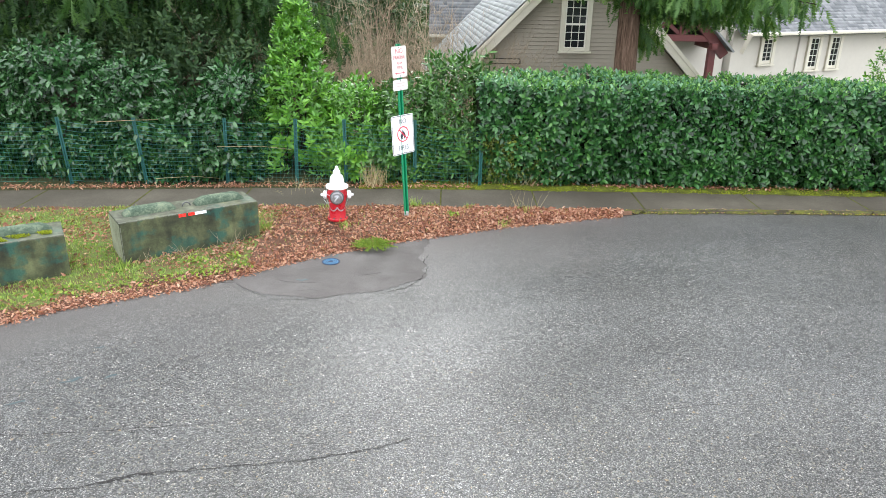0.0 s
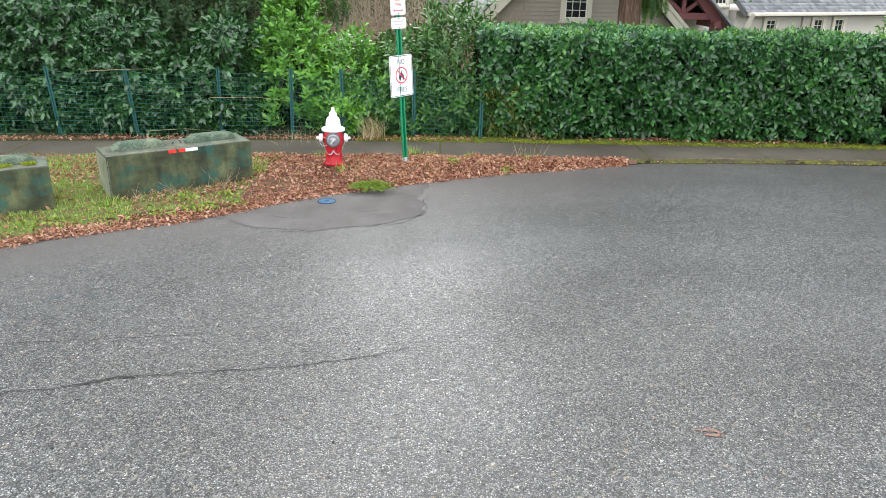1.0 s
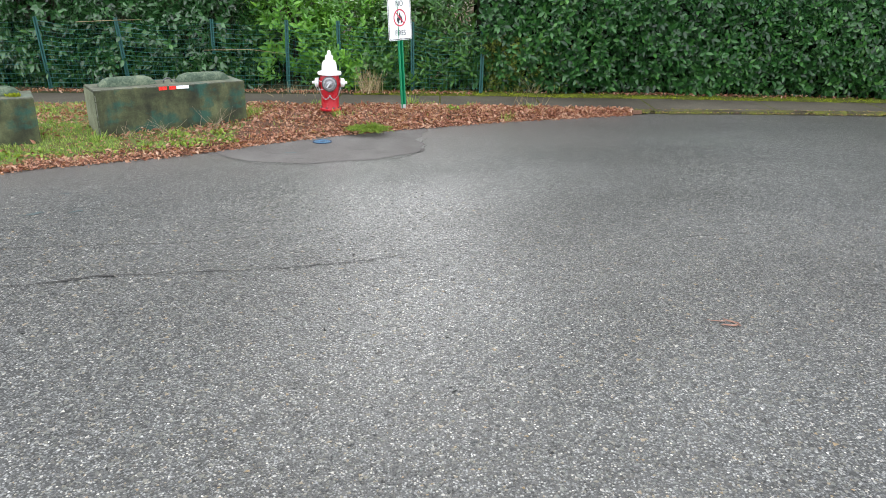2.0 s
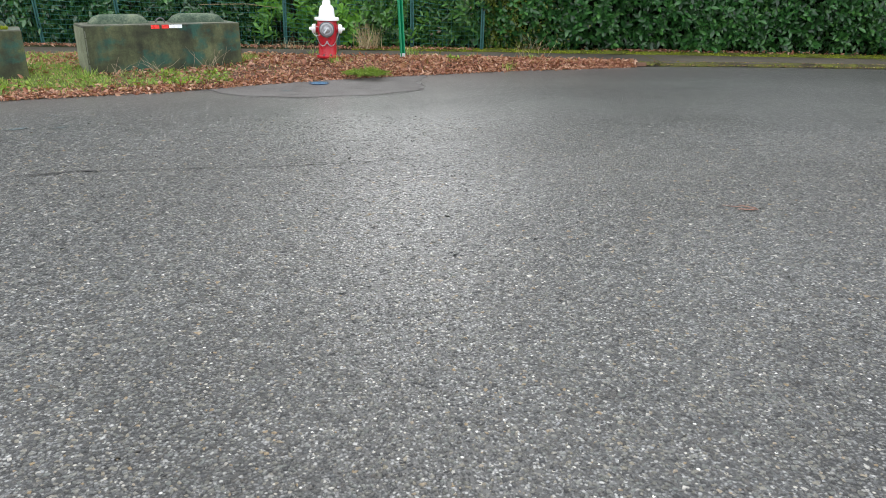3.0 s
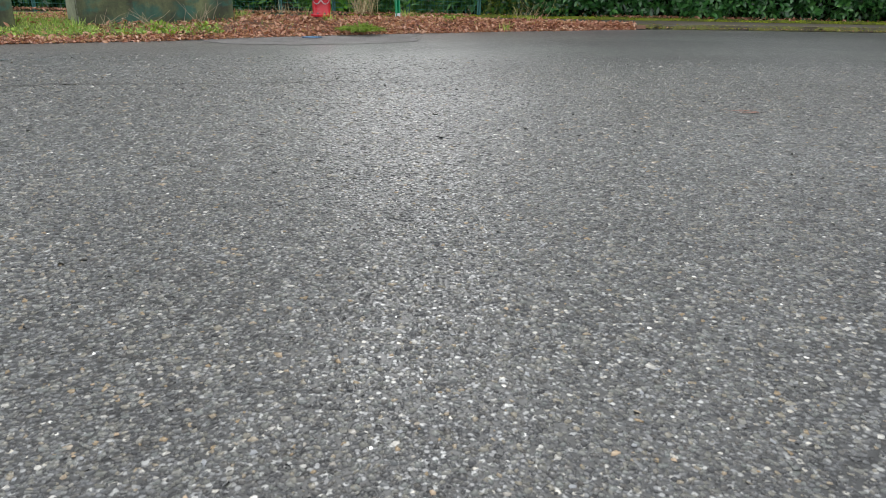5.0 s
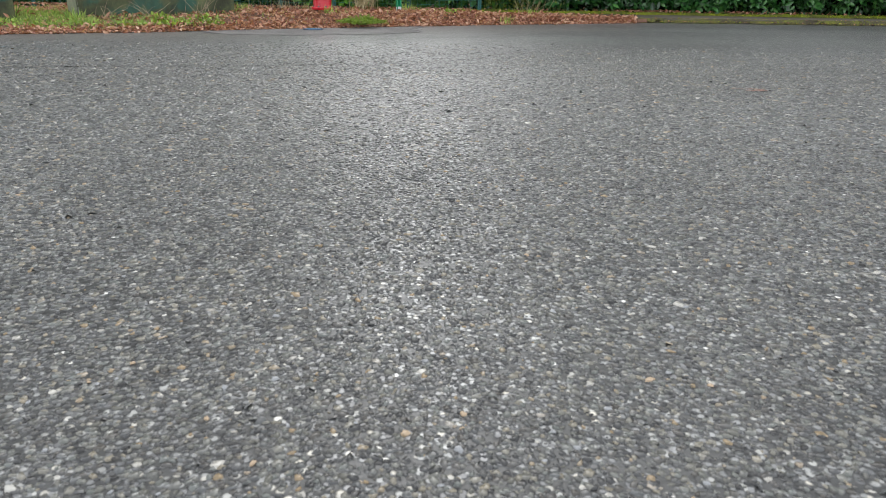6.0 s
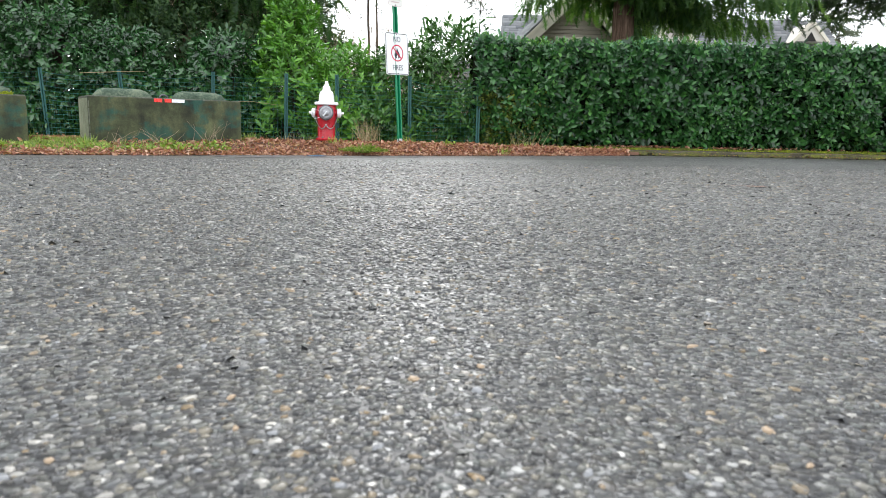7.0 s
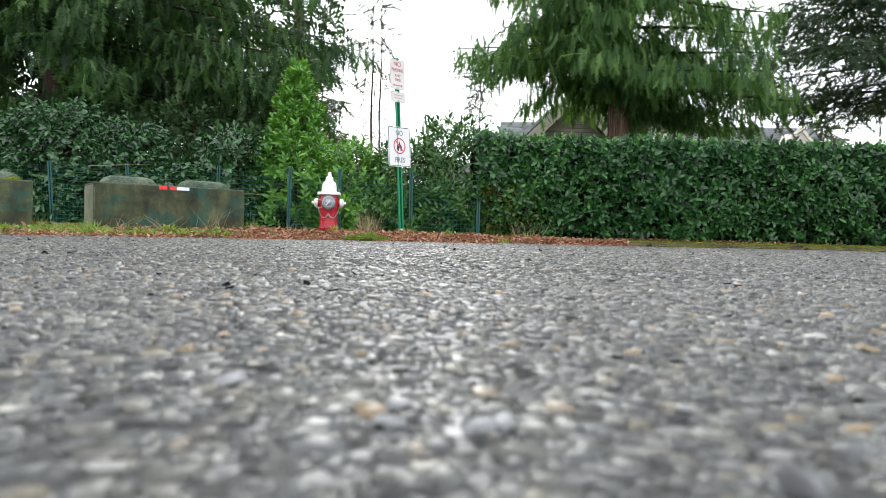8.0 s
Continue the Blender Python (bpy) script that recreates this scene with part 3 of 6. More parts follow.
# sidewalk: one slab after another
sidewalk = thing("sidewalk", (0, 0, 0), "dark damp concrete sidewalk with mossy joints", "sidewalk", kind="structure")
JOINTS = [-14.6, -12.7, -10.8, -8.9, -7.1, -5.3, -3.55, -1.82, -0.08, 1.6, 3.45, 5.5, 7.45, 9.4, 11.3, 13.2, 15.1]
for x0, x1 in zip(JOINTS, JOINTS[1:]):
    bm = bmesh.new()
    g, top = 0.009, 0.018 + random.uniform(-0.004, 0.006)
    xs = [x0 + g, (x0 + x1) / 2, x1 - g]
    lo = [(x, float(walk_front(x)), top) for x in xs]
    hi = [(x, float(walk_back(x)), top + 0.006) for x in xs[::-1]]
    a = [bm.verts.new(p) for p in lo + hi]
    b = [bm.verts.new((p[0], p[1], -0.15)) for p in lo + hi]
    bm.faces.new(a)
    for i in range(6):
        bm.faces.new((a[i], b[i], b[(i + 1) % 6], a[(i + 1) % 6]))
    bmesh.ops.recalc_face_normals(bm, faces=bm.faces)
    bmesh.ops.bevel(bm, geom=[e for e in bm.edges if e.verts[0].co.z > 0 and e.verts[1].co.z > 0], offset=0.008, segments=1, affect="EDGES")
    part("slab", bm, SLAB, sidewalk)
JM = []
for x in JOINTS:
    y0, y1 = float(walk_front(x)), float(walk_back(x))
    JM.append((np.array([(x - 0.008, y0, 0.015), (x, y0, 0.022), (x + 0.007, y0, 0.015), (x + 0.009, y1, 0.02), (x, y1, 0.03), (x - 0.008, y1, 0.02)]), np.array([(0, 1, 4), (0, 4, 5), (1, 2, 3), (1, 3, 4)])))
part("joint_moss", tri_mesh("joint_moss", *join_arrays(JM), MOSS), None, sidewalk, "yellow-green moss in the slab joints")

# asphalt patch, cracks and paint marks
PATCH_X = [-3.0, -2.75, -2.52, -2.0, -1.57, -1.2, -0.9, -0.6, -0.42, -0.3]
PATCH_Y = [8.55, 8.5, 8.28, 8.1, 8.06, 8.18, 8.29, 8.44, 8.6, 8.72]


def asphalt_patch():
    """A thin smoother layer between its broken front edge and the verge, lying on the road."""
    r = np.random.default_rng(3)
    xs, rows = np.linspace(-3.0, -0.3, 90), 26
    front = np.interp(xs, PATCH_X, PATCH_Y) * 1.012 + r.normal(0, 0.012, 90) + 0.03 * np.sin(xs * 9)
    x, v = np.broadcast_to(xs, (rows, 90)).copy(), np.linspace(0, 1, rows)[:, None]
    y = front + (road_edge(xs) + 0.04 - front) * v
    side = np.clip((xs + 0.75) / 0.45, 0, 1)
    x += side * (0.05 * np.sin(v * 9.0) + 0.035 * np.sin(v * 23.0) + r.normal(0, 0.012, (rows, 1)))
    i = np.arange(x.size).reshape(x.shape)
    a, b, c, d = i[:-1, :-1], i[:-1, 1:], i[1:, 1:], i[1:, :-1]
    f = np.concatenate([np.stack([a, b, c], -1).reshape(-1, 3), np.stack([a, c, d], -1).reshape(-1, 3)])
    return tri_mesh("asphalt_patch", np.stack([x, y, road_height(x, y) + 0.004], -1), f, PATCH, True)


tagged(new("asphalt_patch", asphalt_patch()), "smoother dark dirty asphalt patch round the valve lid", "road patch", kind="structure")


def ribbon(name, pts, width, material, label, category, z=0.006):
    rng = random.Random(len(pts) * 7 + int(pts[0][0] * 100))
    dense = []
    for p, q in zip(pts, pts[1:]):
        k = max(2, int(math.dist(p, q) / 0.06))
        for i in range(k):
            t = i / k
            dense.append((p[0] + (q[0] - p[0]) * t + rng.uniform(-0.012, 0.012), p[1] + (q[1] - p[1]) * t + rng.uniform(-0.015, 0.015)))
    v, f = [], []
    for i, (x, y) in enumerate(dense):
        a, b = dense[max(0, i - 1)], dense[min(len(dense) - 1, i + 1)]
        d = Vector((b[0] - a[0], b[1] - a[1])).normalized()
        w = width * rng.uniform(0.25, 1.0) * min(1, 6 * i / len(dense), 6 * (1 - i / len(dense)) + 0.05)
        for e in (1, -1):
            px, py, pz = on_road(x - e * d.y * w / 2, y + e * d.x * w / 2)
            v.append((px, py, pz + z))
        if i:
            f += [(2 * i - 2, 2 * i - 1, 2 * i + 1), (2 * i - 2, 2 * i + 1, 2 * i)]
    return tagged(new(name, tri_mesh(name, v, f, material)), label, category, kind="structure")


ribbon("road_crack", [(-4.2, 4.25), (-3.2, 4.45), (-2.75, 4.53), (-2.43, 4.68), (-2.0, 4.75), (-1.2, 4.88), (-0.55, 5.08), (-0.25, 5.24), (0.15, 5.28)], 0.014, CRACK, "thin dark crack across the asphalt", "crack")
ribbon("road_crack", [(-2.85, 4.48), (-2.43, 4.68), (-2.2, 4.71)], 0.026, CRACK, "wider dark stretch of crack in the asphalt", "crack", 0.007)
ribbon("road_crack", [(-4.4, 5.1), (-3.3, 5.2), (-2.3, 5.35), (-1.5, 5.5)], 0.012, CRACK, "faint dark crack in the asphalt", "crack")
ribbon("road_crack", [(-2.62, 8.3), (-2.1, 8.02), (-1.55, 7.98), (-1.3, 7.9)], 0.009, CRACK, "crack along the edge of the patch", "crack")
ribbon("road_crack", [(-0.85, 8.2), (-0.5, 8.4), (-0.3, 8.72), (-0.22, 9.1), (-0.3, 9.3), (-0.2, 9.7)], 0.013, CRACK, "crack along the edge of the patch", "crack")
ribbon("road_crack", [(1.5, 5.6), (1.9, 5.7), (2.5, 5.85), (3.0, 5.85)], 0.008, CRACK, "faint dark crack in the asphalt", "crack")
for pts in ([(1.68, 4.17), (1.75, 4.14), (1.84, 4.15)], [(1.74, 4.1), (1.82, 4.09), (1.92, 4.12)], [(1.8, 4.2), (1.86, 4.12), (1.88, 4.03)]):
    ribbon("paint_mark", pts, 0.028, ORANGE, "faded orange utility paint stroke on asphalt", "paint mark", 0.007)
for pts in ([(-3.72, 6.0), (-3.6, 6.05), (-3.5, 6.15)], [(-3.66, 6.08), (-3.56, 6.1), (-3.46, 6.12)], [(-3.3, 6.1), (-3.24, 6.16), (-3.2, 6.2)], [(-4.0, 5.6), (-3.9, 5.66), (-3.82, 5.7)], [(-3.7, 6.7), (-3.62, 6.72), (-3.56, 6.76)]):
    ribbon("paint_mark", pts, 0.04, TEALMARK, "faint blue utility paint mark on asphalt", "paint mark", 0.006)
for pts in ([(-1.75, 8.62), (-1.85, 8.6), (-2.0, 8.62)], [(-1.53, 9.42), (-1.52, 9.5), (-1.5, 9.6)]):
    ribbon("paint_mark", pts, 0.05, TEALMARK, "faint blue utility paint mark on the patch", "paint mark", 0.007)
for pts in ([(-2.2, 8.6), (-1.9, 8.5), (-1.6, 8.55)], [(-1.9, 8.25), (-1.7, 8.3), (-1.5, 8.26)], [(-1.2, 8.8), (-0.95, 8.84), (-0.8, 8.95)]):
    ribbon("road_crack", pts, 0.011, CRACK, "short crack in the dirty patch", "crack", 0.007)


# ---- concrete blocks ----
BLOCK_END = ground_mix("pale_end_concrete", [(0.3, (0.075, 0.084, 0.0525)), (0.5, (0.18, 0.195, 0.128)), (0.72, (0.33, 0.345, 0.24))], 3.0, 40.0, 0.9, 0.35)
def concrete_barrier(m, label):
    th = thing("concrete_block", m, label, "concrete block", "concrete blocks on the verge")
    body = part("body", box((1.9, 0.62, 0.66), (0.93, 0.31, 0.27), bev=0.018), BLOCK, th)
    # worn pale arrises, in short uneven lengths
    r = random.Random(int(abs(m[0]) * 100))
    for x0, x1, n in ((-0.02, 1.88, 15),):
        for k in range(n):
            a = x0 + (x1 - x0) * k / n
            w = (x1 - x0) / n * r.uniform(0.5, 1.0)
            part("worn_edge", box((w, r.uniform(0.012, 0.022), r.uniform(0.006, 0.014)), (a + w / 2, 0.008, 0.5965), (0, r.uniform(-1, 1), 0), 0.002), BLOCK_EDGE, th, "pale worn arris")
    for k in range(6):
        h = r.uniform(0.06, 0.11)
        part("worn_edge", box((r.uniform(0.006, 0.014), r.uniform(0.008, 0.014), h), (-0.01, 0.006, 0.0 + 0.1 * k), (0, 0, r.uniform(-9, 9)), 0.003), BLOCK_EDGE, th, "pale chipped corner")
    part("end_face", box((0.006, 0.585, 0.6), (-0.021, 0.31, 0.27), bev=0.002), BLOCK_END, th, "paler end face")
    for x0, x1 in ((0.1, 0.79), (1.06, 1.76)):
        bm = bmesh.new()
        out, k = [], 10
        for x, s in ((x0, 0.25), (x0 + 0.05, 0.75), (x0 + 0.13, 1.0), (x1 - 0.13, 1.0), (x1 - 0.05, 0.75), (x1, 0.25)):
            w, h = 0.1 * (0.75 + 0.25 * s), 0.115 * s
            out.append([bm.verts.new((x, 0.31 + w * math.cos(math.pi * (1 - i / k)), 0.595 + h * math.sin(math.pi * i / k) ** 0.7)) for i in range(k + 1)])
        for a, b in zip(out, out[1:]):
            for i in range(k):
                bm.faces.new((a[i], b[i], b[i + 1], a[i + 1])).smooth = True
        bm.faces.new(out[0])
        bm.faces.new(out[-1][::-1])
        bmesh.ops.recalc_face_normals(bm, faces=bm.faces)
        part("ridge", bm, RIDGE, th, "teal-stained rounded key ridge")
    eye = [(0.95 + 0.055 * math.cos(a), 0.31, 0.60 + 0.055 * math.sin(a)) for a in np.linspace(0, math.pi, 9)]
    part("lifting_eye", tube(eye, 0.009), DARK_STEEL, th, "rusty steel lifting loop")
    return th


BX, BY, BA = -4.25, 8.9, 35.6
blk = concrete_barrier((BX, BY, 0.03, 0, 0, BA), "mossy dark concrete block with red and white reflective tape")
for x, w, mt in ((0.8, 0.1, TAPE_RED), (0.93, 0.085, TAPE_RED)):
    part("reflective_tape", box((w, 0.004, 0.045), (x + w / 2 - 0.05, -0.001, 0.57), bev=0.0015), mt, blk, "red reflective tape")
part("reflective_tape", box((0.16, 0.004, 0.042), (1.05, -0.001, 0.57), bev=0.0015), TAPE_WHITE, blk, "white reflective tape")
a2 = radians(30.5)
blk2 = concrete_barrier((-4.81 - 1.86 * math.cos(a2), 8.5 - 1.86 * math.sin(a2), 0.0, 0, 0, 30.5), "mossy dark concrete block with moss on top beside the road")
# cushions of bright moss on the second block
r = np.random.default_rng(5)
n = 2600
x = r.uniform(0.75, 1.75, n)
y = 0.09 + 0.12 * r.uniform(0, 1, n) + 0.04 * np.sin(x * 9)
keep = np.sin(x * 7 + 1) + np.sin(x * 17 + y * 20) > -0.9
p = np.stack([x, y, 0.6 + 0.03 * r.uniform(0, 1, n) * np.sin(np.clip((y - 0.05) / 0.2, 0, 1) * 3.1)], -1)[keep]
n = len(p)
part("moss_cushion", tri_mesh("moss_cushion", *scatter((np.array([(-0.5, 0, 0), (0.5, 0, 0), (0, 1, 0.1)]), np.array([(0, 1, 2)])), frames(p, r.normal(0, 0.7, (n, 3)) + [0, 0, 1], r.normal(0, 1, (n, 3)), np.stack([np.full(n, 0.012), r.uniform(0.012, 0.03, n), np.full(n, 0.02)], -1))), MOSS_TIP), None, blk2, "bright yellow-green moss")["kind"] = "stuff"


# ---- fire hydrant ----
def fire_hydrant(m):
    th = thing("fire_hydrant", m, "red fire hydrant with white bonnet and steel front cap", "fire hydrant")
    part("standpipe", lathe([(0.118, -0.09), (0.118, -0.02), (0.128, 0.0)], 24), DARK_STEEL, th, "dark buried standpipe")
    part("base_flange", lathe([(0.15, 0), (0.155, 0.008), (0.155, 0.03), (0.148, 0.038)], 32), RED, th)
    for i in range(8):
        a = 2 * math.pi * (i + 0.5) / 8
        part("bolt", lathe([(0.014, 0), (0.014, 0.016), (0.008, 0.02)], 6, pose(0.132 * math.cos(a), 0.132 * math.sin(a), 0.037)), DARK_STEEL, th)
    part("barrel", lathe([(0.135, 0.03), (0.128, 0.06), (0.126, 0.27), (0.134, 0.30), (0.138, 0.33), (0.138, 0.47), (0.132, 0.50), (0.145, 0.505), (0.145, 0.515)], 36), RED, th)
    part("bonnet", lathe([(0.168, 0.515), (0.173, 0.52), (0.173, 0.548), (0.165, 0.556), (0.118, 0.56), (0.113, 0.57), (0.111, 0.60), (0.108, 0.64), (0.1, 0.68), (0.085, 0.708), (0.064, 0.722), (0.058, 0.73), (0.057, 0.765), (0.05, 0.782), (0.036, 0.79), (0.034, 0.80)], 36), WHITE, th, "white painted domed bonnet")
    part("operating_nut", lathe([(0.034, 0.80), (0.034, 0.815), (0.026, 0.822), (0.023, 0.85), (0.012, 0.856)], 5, pose(0, 0, 0)), WHITE, th, "white pentagon nut")
    for s in (-1, 1):
        t = pose(s * 0.10, 0, 0.40) @ pose(0, 0, 0, 0, 90 * s, 0)
        part("hose_outlet", lathe([(0.052, 0), (0.052, 0.045), (0.062, 0.05), (0.062, 0.06)], 24, t), RED, th)
        cap = part("outlet_cap", lathe([(0.058, 0.058), (0.064, 0.064), (0.064, 0.10), (0.05, 0.112), (0.03, 0.118)], 24, t), WHITE, th, "white outlet cap")
        part("cap_nut", lathe([(0.022, 0.116), (0.020, 0.15), (0.012, 0.154)], 5, t), WHITE, cap)
        part("chain_lug", lathe([(0.05, 0.055), (0.076, 0.058), (0.076, 0.064), (0.05, 0.066)], 16, t), GALV, th)
    t = pose(0, -0.10, 0.40, 90, 0, 0)
    part("pumper_outlet", lathe([(0.098, 0), (0.098, 0.05), (0.108, 0.055), (0.108, 0.085), (0.1, 0.09)], 32, t), DARK_STEEL, th, "dark steel quick-connect ring")
    cap = part("pumper_cap", lathe([(0.094, 0.088), (0.092, 0.10), (0.074, 0.104), (0.07, 0.098), (0.05, 0.098), (0.046, 0.108), (0.02, 0.116)], 32, t), STEEL, th, "bright steel front cap")
    for i in range(3):
        a = 2 * math.pi * i / 3 + 0.5
        part("lug", box((0.022, 0.03, 0.03), (0.1 * math.cos(a), -0.175, 0.40 + 0.1 * math.sin(a)), (0, -math.degrees(a), 0), 0.004), DARK_STEEL, cap)
    part("cap_handle", box((0.022, 0.016, 0.085), (-0.012, -0.218, 0.385), (0, 35, 0), 0.006), GALV, cap)

    def chain(a, b, sag, n=17):
        bm = bmesh.new()
        for i in range(n):
            u = (i + 0.5) / n
            p = Vector(a).lerp(Vector(b), u) + Vector((0, -0.02 * math.sin(math.pi * u), -sag * 4 * u * (1 - u)))
            q = Vector(a).lerp(Vector(b), u + 0.02) + Vector((0, 0, -sag * 4 * (u + 0.02) * (0.98 - u)))
            d = (q - p).to_track_quat("X", "Z").to_matrix().to_4x4()
            loop = [Matrix.Translation(p) @ d @ Vector((0.016 * math.cos(w), 0.0075 * math.sin(w) * (i % 2), 0.0075 * math.sin(w) * ((i + 1) % 2))) for w in np.linspace(0, 2 * math.pi, 9)]
            tube(loop, 0.0036, 4, bm, cap=False)
        return bm

    part("chain", chain((-0.168, -0.02, 0.36), (0.0, -0.15, 0.235), 0.115), GALV, th, "galvanised cap chain")
    part("chain", chain((0.168, -0.02, 0.36), (0.0, -0.15, 0.235), 0.115), GALV, th, "galvanised cap chain")
    part("cable", tube([(-0.09, -0.2, 0.33), (-0.16, -0.16, 0.31), (-0.2, -0.1, 0.35), (-0.19, -0.04, 0.42), (-0.15, -0.12, 0.44), (-0.06, -0.21, 0.42)], 0.004, 5), GALV, th, "thin steel retaining cable")
    return th


fire_hydrant((-1.69, 10.78, 0.115, 0, 0.5, 7))


# ---- signs ----
def words(text, size, material, name):
    cu = bpy.data.curves.new(name, "FONT")
    cu.body, cu.size, cu.align_x, cu.align_y, cu.extrude = text, size, "CENTER", "CENTER", 0.0006
    ob = bpy.data.objects.new(name, cu)
    scene.collection.objects.link(ob)
    bpy.context.view_layer.update()
    me = bpy.data.meshes.new_from_object(ob.evaluated_get(bpy.context.evaluated_depsgraph_get()))
    bpy.data.objects.remove(ob)
    me.materials.clear()
    me.materials.append(material)
    return me


def plate(w, h, r, t, z=0.0):
    """A rounded sheet in x and z, its front towards -y."""
    pts = []
    for cx, cz, a0 in ((w / 2 - r, h / 2 - r, 0), (-w / 2 + r, h / 2 - r, 90), (-w / 2 + r, -h / 2 + r, 180), (w / 2 - r, -h / 2 + r, 270)):
        pts += [(cx + r * math.cos(radians(a0 + k * 22.5)), cz + r * math.sin(radians(a0 + k * 22.5))) for k in range(5)]
    return prism(pts, t, pose(0, z, 0))


def frame_ring(w, h, r, band, y):
    """A thin printed border."""
    bm = bmesh.new()
    loops = []
    for d in (0, band):
        ww, hh, rr, pts = w - 2 * d, h - 2 * d, max(r - d, 0.004), []
        for cx, cz, a0 in ((ww / 2 - rr, hh / 2 - rr, 0), (-ww / 2 + rr, hh / 2 - rr, 90), (-ww / 2 + rr, -hh / 2 + rr, 180), (ww / 2 - rr, -hh / 2 + rr, 270)):
            pts += [bm.verts.new((cx + rr * math.cos(radians(a0 + k * 22.5)), y, cz + rr * math.sin(radians(a0 + k * 22.5)))) for k in range(5)]
        loops.append(pts)
    for i in range(20):
        j = (i + 1) % 20
        bm.faces.new((loops[0][i], loops[1][i], loops[1][j], loops[0][j]))
    return bm


def lettering(parent, text, x, z, size, material, sx=1.0):
    ob = part("lettering", words(text, size, material, "lettering"), None, parent, "printed letters " + text)
    ob.matrix_basis = pose(x, -0.0035, z, 90, 0, 0) @ Matrix.Diagonal((sx, 1, 1, 1))
    return ob


def bolts(parent, zs):
    for z in zs:
        part("bolt", lathe([(0.009, 0), (0.009, 0.005), (0.005, 0.008)], 6, pose(0, -0.003, z, 90, 0, 0)), DARK_STEEL, parent)


sp = thing("sign_post", pose(-0.625, 11.1, 0.03, -0.6, -2.9, 0), "green painted steel sign post leaning slightly on the verge", "sign post")
bm = prism([(-0.032, 0.012), (-0.02, 0.012), (-0.014, -0.02), (0.014, -0.02), (0.02, 0.012), (0.032, 0.012), (0.032, 0.017), (0.016, 0.017), (0.011, -0.015), (-0.011, -0.015), (-0.016, 0.017), (-0.032, 0.017)], 2.65)
bmesh.ops.rotate(bm, matrix=Euler((radians(90), 0, 0)).to_matrix(), verts=bm.verts)
bmesh.ops.scale(bm, vec=(1.35, 1.35, 1), verts=bm.verts)
bmesh.ops.translate(bm, vec=(0, 0, 0.09), verts=bm.verts)
bmesh.ops.rotate(bm, matrix=Euler((0, 0, radians(48))).to_matrix(), verts=bm.verts)
part("post", bm, POST_GREEN, sp)
part("anchor", box((0.06, 0.05, 0.16), (0.002, 0, 0.05), (0, 0, 48), 0.006), GALV, sp, "bare galvanised anchor stub")


def sign(name, zc, w, h, label, sheetmat, turn=46.0, dx=0.0, lean=0.0):
    th = thing(name, sp.matrix_world @ pose(dx, 0, zc - 0.05, 0, lean, turn) @ pose(0, -0.024, 0), label, "sign")
    th_plate = part("plate", plate(w, h, 0.03, 0.003), sheetmat, th)
    return th, th_plate


s1, _ = sign("no_fires_sign", 1.43, 0.457, 0.61, "white metal sign reading NO FIRES with a red prohibition ring", SIGN_WHITE)
part("border", frame_ring(0.44, 0.593, 0.026, 0.009, -0.0012), INK, s1, "thin black border")
lettering(s1, "NO", 0, 0.205, 0.11, SIGN_INK, 0.85)
lettering(s1, "FIRES", 0, -0.205, 0.108, SIGN_INK, 0.85)
ringm = bmesh.new()
for k in range(48):
    a, b = 2 * math.pi * k / 48, 2 * math.pi * (k + 1) / 48
    q = [ringm.verts.new((r * math.cos(w), -0.0025, 0.01 + r * math.sin(w))) for r, w in ((0.122, a), (0.122, b), (0.104, b), (0.104, a))]
    ringm.faces.new(q)
part("prohibition_ring", ringm, SIGN_RED, s1, "red ring")
part("slash", box((0.21, 0.0008, 0.017), (0, -0.0032, 0.01), (0, 45, 0)), SIGN_RED, s1, "red slash")
flame = [(-0.012, -0.078), (-0.04, -0.068), (-0.056, -0.04), (-0.052, -0.008), (-0.038, 0.02), (-0.03, -0.008), (-0.018, 0.03), (-0.004, 0.078), (0.012, 0.052), (0.022, 0.012), (0.03, 0.03), (0.044, -0.002), (0.055, -0.036), (0.042, -0.066), (0.014, -0.078), (0.02, -0.05), (0.004, -0.02), (-0.014, -0.048)]
part("flame_symbol", prism(flame, 0.0006, pose(0, -0.0022, 0.01)), INK, s1, "black flame symbol")
bolts(s1, (0.285, -0.285))
s2, _ = sign("no_parking_sign", 2.53, 0.305, 0.457, "weathered white no parking sign with faded red letters", SIGN_OLD, 48)
part("border", frame_ring(0.292, 0.444, 0.025, 0.006, -0.0012), FADED, s2, "faded red border")
lettering(s2, "NO", 0, 0.155, 0.1, SIGN_RED_OLD)
lettering(s2, "PARKING", 0, 0.065, 0.08, SIGN_RED_OLD, 0.75)
lettering(s2, "ANY", 0, -0.02, 0.062, SIGN_RED_OLD)
lettering(s2, "TIME", 0, -0.085, 0.062, SIGN_RED_OLD)
arrow = [(-0.105, -0.165), (-0.072, -0.145), (-0.072, -0.159), (0.072, -0.159), (0.072, -0.145), (0.105, -0.165), (0.072, -0.185), (0.072, -0.171), (-0.072, -0.171), (-0.072, -0.185)]
part("arrow", prism(arrow, 0.0006, pose(0, -0.0022, 0)), SIGN_RED_OLD, s2, "red double-headed arrow")
bolts(s2, (0.21, -0.205))
s3, _ = sign("sign_plaque", 2.19, 0.305, 0.16, "small weathered white plaque with faded print", SIGN_OLD, 48)
part("border", frame_ring(0.292, 0.147, 0.02, 0.005, -0.0012), FADED, s3, "faded border")
for z, w in ((0.025, 0.2), (-0.018, 0.16)):
    part("print_bar", box((w, 0.0008, 0.016), (0, -0.0022, z)), FADED, s3, "faded line of print")
bolts(s3, (0.06, -0.06))

